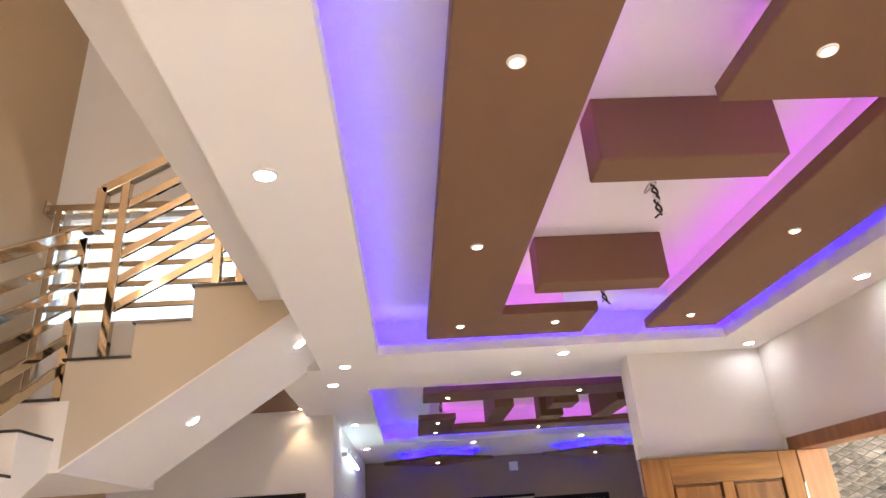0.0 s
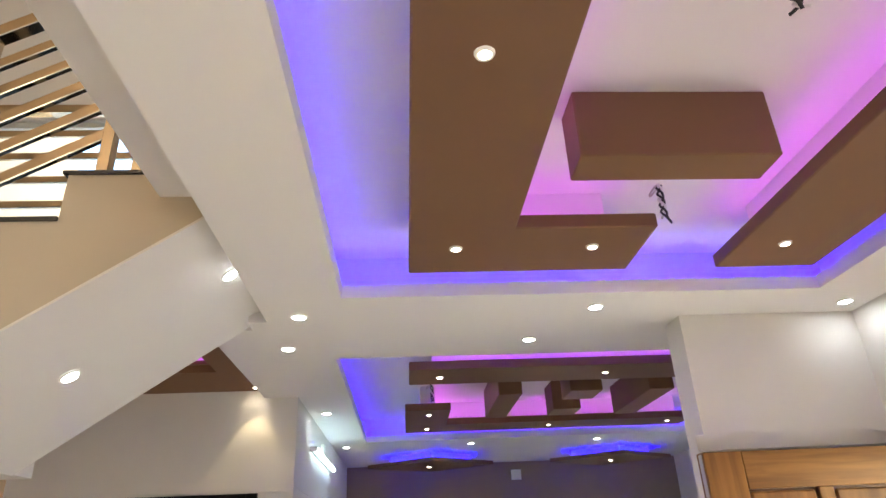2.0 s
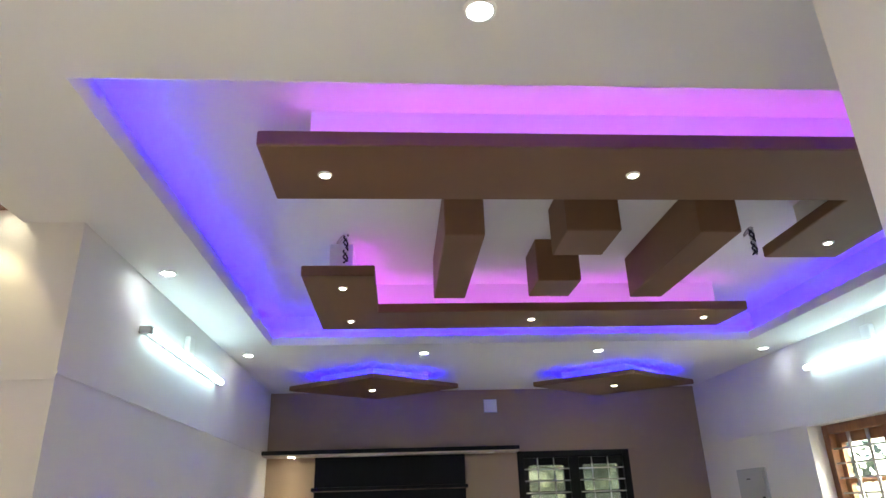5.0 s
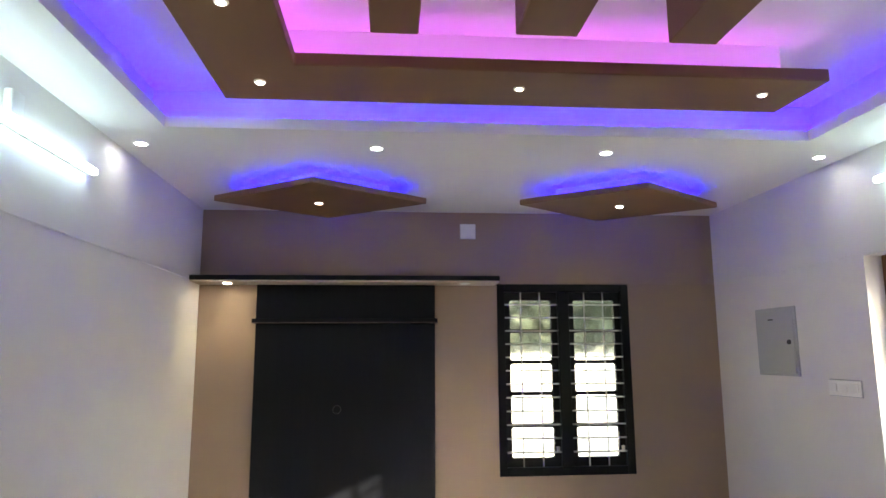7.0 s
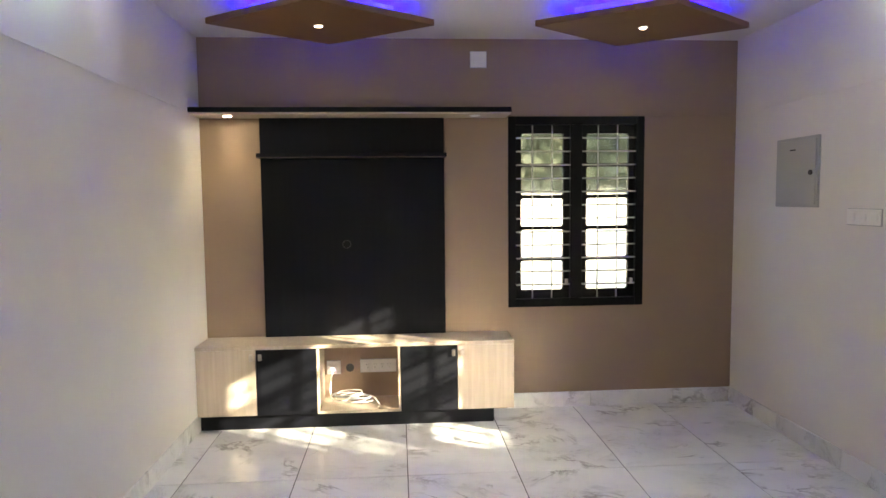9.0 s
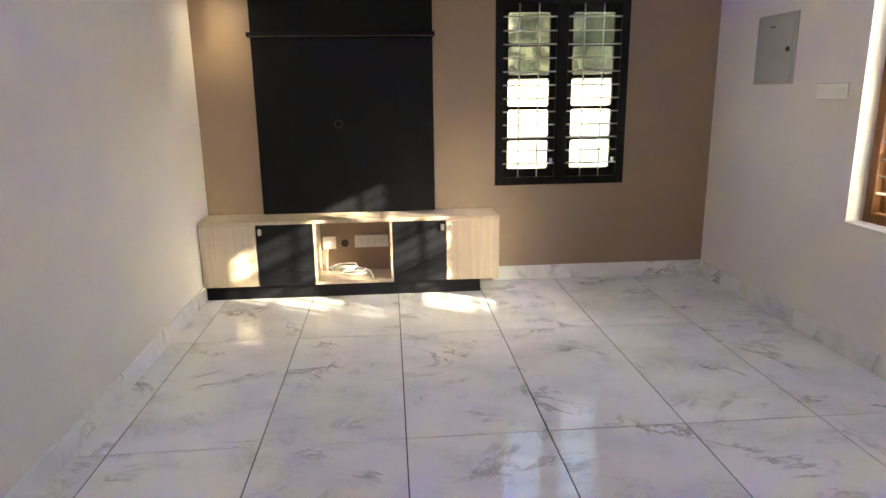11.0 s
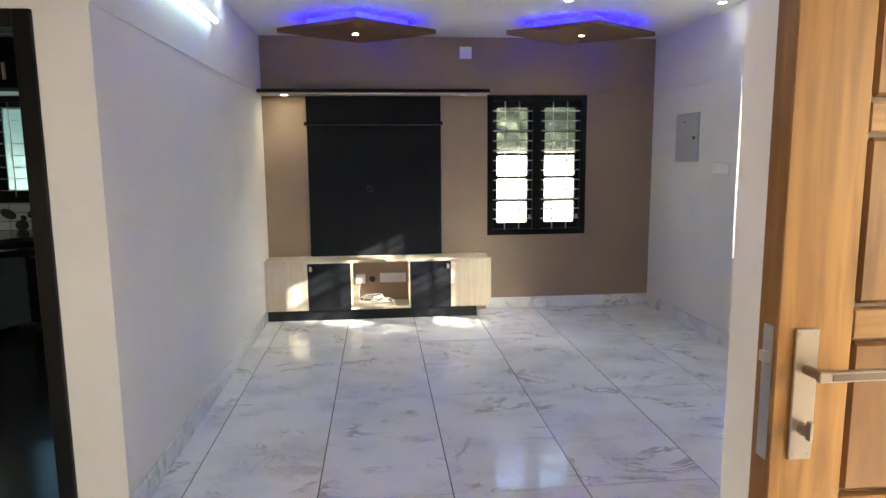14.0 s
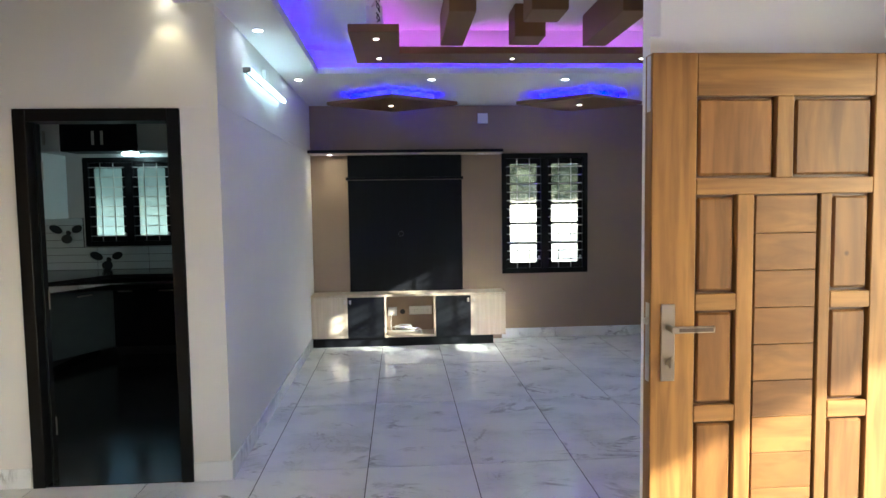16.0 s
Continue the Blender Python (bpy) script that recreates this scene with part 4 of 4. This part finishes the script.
base_unit([(-1.950, 8.62), (-1.12, 8.62), (-1.12, 9.18), (-1.950, 9.18)], LAMINATE, "black laminate kitchen base cabinet under the worktop", [((-1.90, 8.61, 0.665), (-1.76, 8.61, 0.665)), ((-1.50, 8.61, 0.665), (-1.36, 8.61, 0.665))])
base_unit([(-1.115, 8.62), (-0.16, 8.62), (-0.16, 9.18), (-1.115, 9.18)], LAMINATE, "black laminate kitchen base cabinet under the worktop", [((-0.9, 8.61, 0.665), (-0.76, 8.61, 0.665))])
setting("plinth_kitchen", boxes((-1.95, -0.16, 8.68, 9.18, 0.001, 0.10), (-2.88, -2.36, 6.25, 9.18, 0.001, 0.10)), DARK, "black plinth under the kitchen cabinets")
for x0, x1, mat, label in ((-2.88, -2.515, WHITEP, "white overhead kitchen cabinet"), (-2.505, -1.745, LAMINATE, "black overhead kitchen cabinet above the window"), (-1.735, -1.0, WHITEP, "white overhead kitchen cabinet"), (-0.99, -0.16, WHITEP, "white overhead kitchen cabinet")):
    ob = part("overhead_cabinet", rounded(boxes((x0, x1, 8.85, 9.195, 2.085, 2.50)), 0.003, 1), mat)
    tagged(ob, label, "cabinet", "kitchen overhead cabinets")
    for x in ((x0 + x1) / 2 - 0.06, (x0 + x1) / 2 + 0.03):
        part("handle", boxes((x, x + 0.02, 8.83, 8.85, 2.15, 2.29)), SATIN, ob, "upright steel handle")
ob = part("wall_cabinet", rounded(boxes((-2.895, -2.53, 7.9, 9.0, 1.40, 2.05)), 0.003, 1), WHITEP)
tagged(ob, "white wall cabinet beside the kitchen window", "cabinet")
part("handle", boxes((-2.53, -2.515, 8.05, 8.07, 1.60, 1.76)), DARK, ob, "black upright handle")
# glazed wall tiles in long rows, with dark fruit motifs
TILEW = material("white_glazed_tile", (0.70, 0.72, 0.71), 0.15)
splash = setting("splashback", boxes((-2.89, -0.16, 9.188, 9.199, 0.835, 1.08), (-2.89, -2.475, 9.188, 9.199, 1.08, 1.40)), GROUT, "white glazed wall tiles above the worktop")
for r in range(3):
    for c in range(5):
        part("tile", rounded(boxes((-2.885 + 0.545 * c, -2.345 + 0.545 * c, 9.182, 9.188, 0.838 + 0.081 * r, 0.915 + 0.081 * r)), 0.002, 1), TILEW, splash)
for r in range(4):
    part("tile", rounded(boxes((-2.885, -2.48, 9.182, 9.188, 1.082 + 0.08 * r, 1.158 + 0.08 * r)), 0.002, 1), TILEW, splash)
for cx, cz, s in ((-2.25, 0.925, 1.0), (-2.66, 1.22, 1.0)):
    ob = empty("tile_motif", pose(cx, 9.180, cz), "dark leaf and fruit motif on the kitchen tiles", "tile motif", "tile motifs")
    for k, (dx, dz, rx, rz, a) in enumerate(((-0.10, 0.06, 0.075, 0.042, 25), (0.12, 0.06, 0.060, 0.040, -20), (0.01, -0.045, 0.060, 0.050, 0), (0.03, 0.02, 0.03, 0.025, 40))):
        bm = bmesh.new()
        bmesh.ops.create_uvsphere(bm, u_segments=14, v_segments=8, radius=1, matrix=pose(dx * s, 0, dz * s, 0, a, 0) @ Matrix.Diagonal((rx * s, 0.004, rz * s, 1)))
        smooth(part("leaf" if k != 2 else "fruit", bm, DARK, ob))
kt = empty("tube_lamp", pose(-1.86, 8.98, 2.065), "short white tube lamp under the overhead cabinet", "tube lamp")
part("tube", tube(bmesh.new(), (-0.075, 0, 0), (0.075, 0, 0), 0.014, 12), KITCHEN_TUBE, kt, "glowing tube")
part("batten", boxes((-0.085, 0.085, -0.015, 0.02, 0.012, 0.02)), WHITEP, kt)

# ---- outside ----
setting("ground", boxes((-300, 300, -300, 300, -0.5, -0.16)), YARD, "pale sunlit concrete and earth yard")
setting("porch_floor", boxes((2.78, 6.6, -2.6, 4.0, -0.16, -0.02)), YARD, "pale porch floor")
# roof is assumed; its edge is placed so its shadow slants across the door
setting("porch_roof", boxes((2.78, 6.57, -2.65, 4.13, 2.70, 2.85)), CEIL, "assumed porch roof slab, unseen, its edge set to shade the door")
setting("porch_post", boxes((6.0, 6.3, -2.6, -2.3, -0.02, 2.70)), CREAM, "square cream porch post")
for name, b in (("boundary_wall_back", (-14, 9.3, 12.6, 12.8, -0.16, 1.45)), ("boundary_wall_side", (9.1, 9.3, 3.5, 12.6, -0.16, 1.30))):
    ob = part(name, boxes(b), CREAM)
    tagged(ob, "cream painted garden boundary wall in the sun", "wall", kind="structure")
    part("coping", boxes((b[0] - 0.03, b[1] + 0.03, b[2] - 0.03, b[3] + 0.03, b[5], b[5] + 0.06)), CREAM, ob)
gate = empty("metal_gate", pose(8.6, 7.0, -0.16), "dark metal bar gate in the yard", "gate")
part("gate_frame", boxes((0, 0.04, -0.9, -0.86, 0, 1.3), (0, 0.04, 0.86, 0.9, 0, 1.3), (0, 0.04, -0.86, 0.86, 0.02, 0.06), (0, 0.04, -0.86, 0.86, 1.26, 1.3)), DARK, gate)
for k in range(14):
    y = -0.80 + k * 0.123
    part("gate_bar", boxes((0.01, 0.03, y - 0.012, y + 0.012, 0.06, 1.26)), DARK, gate)


def tree(x, y, h, seed, spread, leaves=5200, clumps=(), loose=0.5):
    rnd = random.Random(seed)
    ob = empty("tree", pose(x, y, -0.16), "leafy green garden tree, behind the wall or added to break the sun", "tree", "garden trees")
    bm = bmesh.new()
    bmesh.ops.create_cone(bm, cap_ends=True, segments=10, radius1=0.16, radius2=0.07, depth=h * 0.6, matrix=Matrix.Translation((0, 0, h * 0.3)))
    tips = []
    for k in range(9):
        a, u = rnd.uniform(0, 6.28), rnd.uniform(0.25, 0.6)
        tip = Vector((math.cos(a) * spread * rnd.uniform(0.4, 0.9), math.sin(a) * spread * rnd.uniform(0.4, 0.9), h * rnd.uniform(0.38, 0.95)))
        if clumps:
            tip = clumps[k * 2]
        tube(bm, (0, 0, h * u), tip, 0.035, 6)
        tips.append(tip)
    tips = clumps or tips
    part("trunk", bm, BARK, ob, "brown trunk and limbs")
    verts, faces = [], []
    for k in range(leaves):
        c = rnd.choice(tips) + Vector((rnd.gauss(0, loose), rnd.gauss(0, loose), rnd.gauss(0, 0.9 * loose)))
        d1 = Vector((rnd.gauss(0, 1), rnd.gauss(0, 1), rnd.gauss(0, 1))).normalized() * rnd.uniform(0.09, 0.16)
        d2 = d1.cross(Vector((rnd.gauss(0, 1), rnd.gauss(0, 1), rnd.gauss(0, 1)))).normalized() * 0.06
        i = len(verts)
        verts += [c - d1, c - d2, c + d1, c + d2]
        faces.append((i, i + 1, i + 2, i + 3))
    me = bpy.data.meshes.new("crown")
    me.from_pydata(verts, [], faces)
    me.materials.append(LEAF)
    cr = new("crown", me)
    cr.parent = ob


for k, (x, y, h) in enumerate(((-1.5, 15.2, 4.6), (1.2, 14.6, 4.2), (3.2, 15.6, 5.0), (5.2, 14.8, 4.5), (7.6, 16.0, 5.2), (11.2, 12.0, 4.8), (11.8, 8.8, 4.2), (-4.6, 15.5, 5.0), (12.6, 15.0, 5.5))):
    tree(x, y, h, 20 + k, 1.3)

# added out of view: sparse leaves that dapple the sun through window_2
tree(9.9, 2.5, 4.9, 41, 1.0, 330)
# added out of view: dense clumps shaped to block the sun low in window_2
shade = [Vector((rx, y, min(3.64 - 0.46 * (y + 0.8), 3.70) * u)) for rx in (-0.3, 0.25) for y in (-1.2, -0.75, -0.3, 0.1) for u in (0.99, 0.86, 0.73)]
tree(9.8, 3.4, 3.9, 52, 0.9, 9000, shade, 0.17)

# split-stone cladding beside the front door
clad = setting("cladding", boxes((2.785, 3.9, 4.105, 4.128, -0.1, 2.70)), GROUT, "grey split-stone cladding beside the front door")
random.seed(8)
stones = []
for k in range(6):
    bm = bmesh.new()
    w, h = 0.10, 0.042
    v = [bm.verts.new(c) for c in ((0, 0, h / 2), (w / 2, 0, 0), (w, 0, h / 2), (w / 2, 0, h))]
    t = bm.verts.new((w * random.uniform(0.35, 0.65), -random.uniform(0.020, 0.040), h * random.uniform(0.4, 0.6)))
    for a in range(4):
        bm.faces.new((v[a], v[(a + 1) % 4], t))
    bm.faces.new(v)
    bmesh.ops.recalc_face_normals(bm, faces=bm.faces)
    me = bpy.data.meshes.new("stone")
    bm.to_mesh(me)
    bm.free()
    me.materials.append(STONE)
    stones.append(me)
for r in range(28):
    for c in range(10):
        x = 2.79 + c * 0.104 + (0.052 if r % 2 else 0)
        if x + 0.1 > 3.9:
            continue
        st = new("stone", random.choice(stones))
        st.location = (x, 4.106, 1.42 + r * 0.0225)
        st.parent = clad

# ---- skirting and floor tiles ----
def skirting(name, m, length, label):
    base = empty(name, m, label, "baseboard", kind="structure")
    x = 0.0
    while x < length - 0.01:
        e = min(x + 0.6, length)
        part("tile", rounded(boxes((x + 0.001, e - 0.001, -0.011, 0, 0.0, 0.108)), 0.002, 1), MARBLE, base)
        x = e


skirting("baseboard_left", pose(0, 9.0, 0, 0, 0, -90) @ pose(0, 0, 0, 0, 0, 180) @ pose(-3.524, 0, 0), 3.524, "white marble tile skirting on the white wall")
skirting("baseboard_tv", pose(2.05, 9.0, 0), 1.612, "white marble tile skirting under the taupe wall")
skirting("baseboard_right", pose(RIGHT, 9.0, 0, 0, 0, -90), 4.71, "white marble tile skirting on the window wall")
skirting("baseboard_kitchen", pose(-0.198, KITCHEN_Y, 0), 0.21, "white marble tile skirting beside the kitchen doorway")
skirting("baseboard_kitchen", pose(-1.6, KITCHEN_Y, 0), 0.55, "white marble tile skirting beside the kitchen doorway")
skirting("baseboard_hall", pose(2.63, 2.99, 0, 0, 0, -90), 5.4, "white marble tile skirting along the hall wall")

floor = setting("floor", boxes((-1.75, 3.89, -2.65, 9.2, -0.12, -0.003)), GROUT, "glossy white marble floor tiles with grey joints")
for i in range(-3, 7):
    for j in range(-8, 3):
        x0, x1 = 0.145 + 0.595 * i, 0.145 + 0.595 * (i + 1)
        y0, y1 = 6.75 + 1.19 * j, 6.75 + 1.19 * (j + 1)
        x0, x1, y0, y1 = max(x0, -1.6) + 0.0029, min(x1, RIGHT) - 0.0029, max(y0, -2.5) + 0.0029, min(y1, 9.0) - 0.0029
        if y0 < KITCHEN_Y < y1 and x0 < 0.0:
            pieces = [(x0, x1, y0, KITCHEN_Y - 0.001), (0.001, x1, KITCHEN_Y - 0.001, y1)]
        elif y0 >= KITCHEN_Y:
            pieces = [(max(x0, 0.001), x1, y0, y1)]
        else:
            pieces = [(x0, x1, y0, y1)]
        for a, b, c, d in pieces:
            if b - a > 0.02 and d - c > 0.02:
                part("tile", boxes((a, b, c, d, -0.01, 0)), MARBLE, floor)
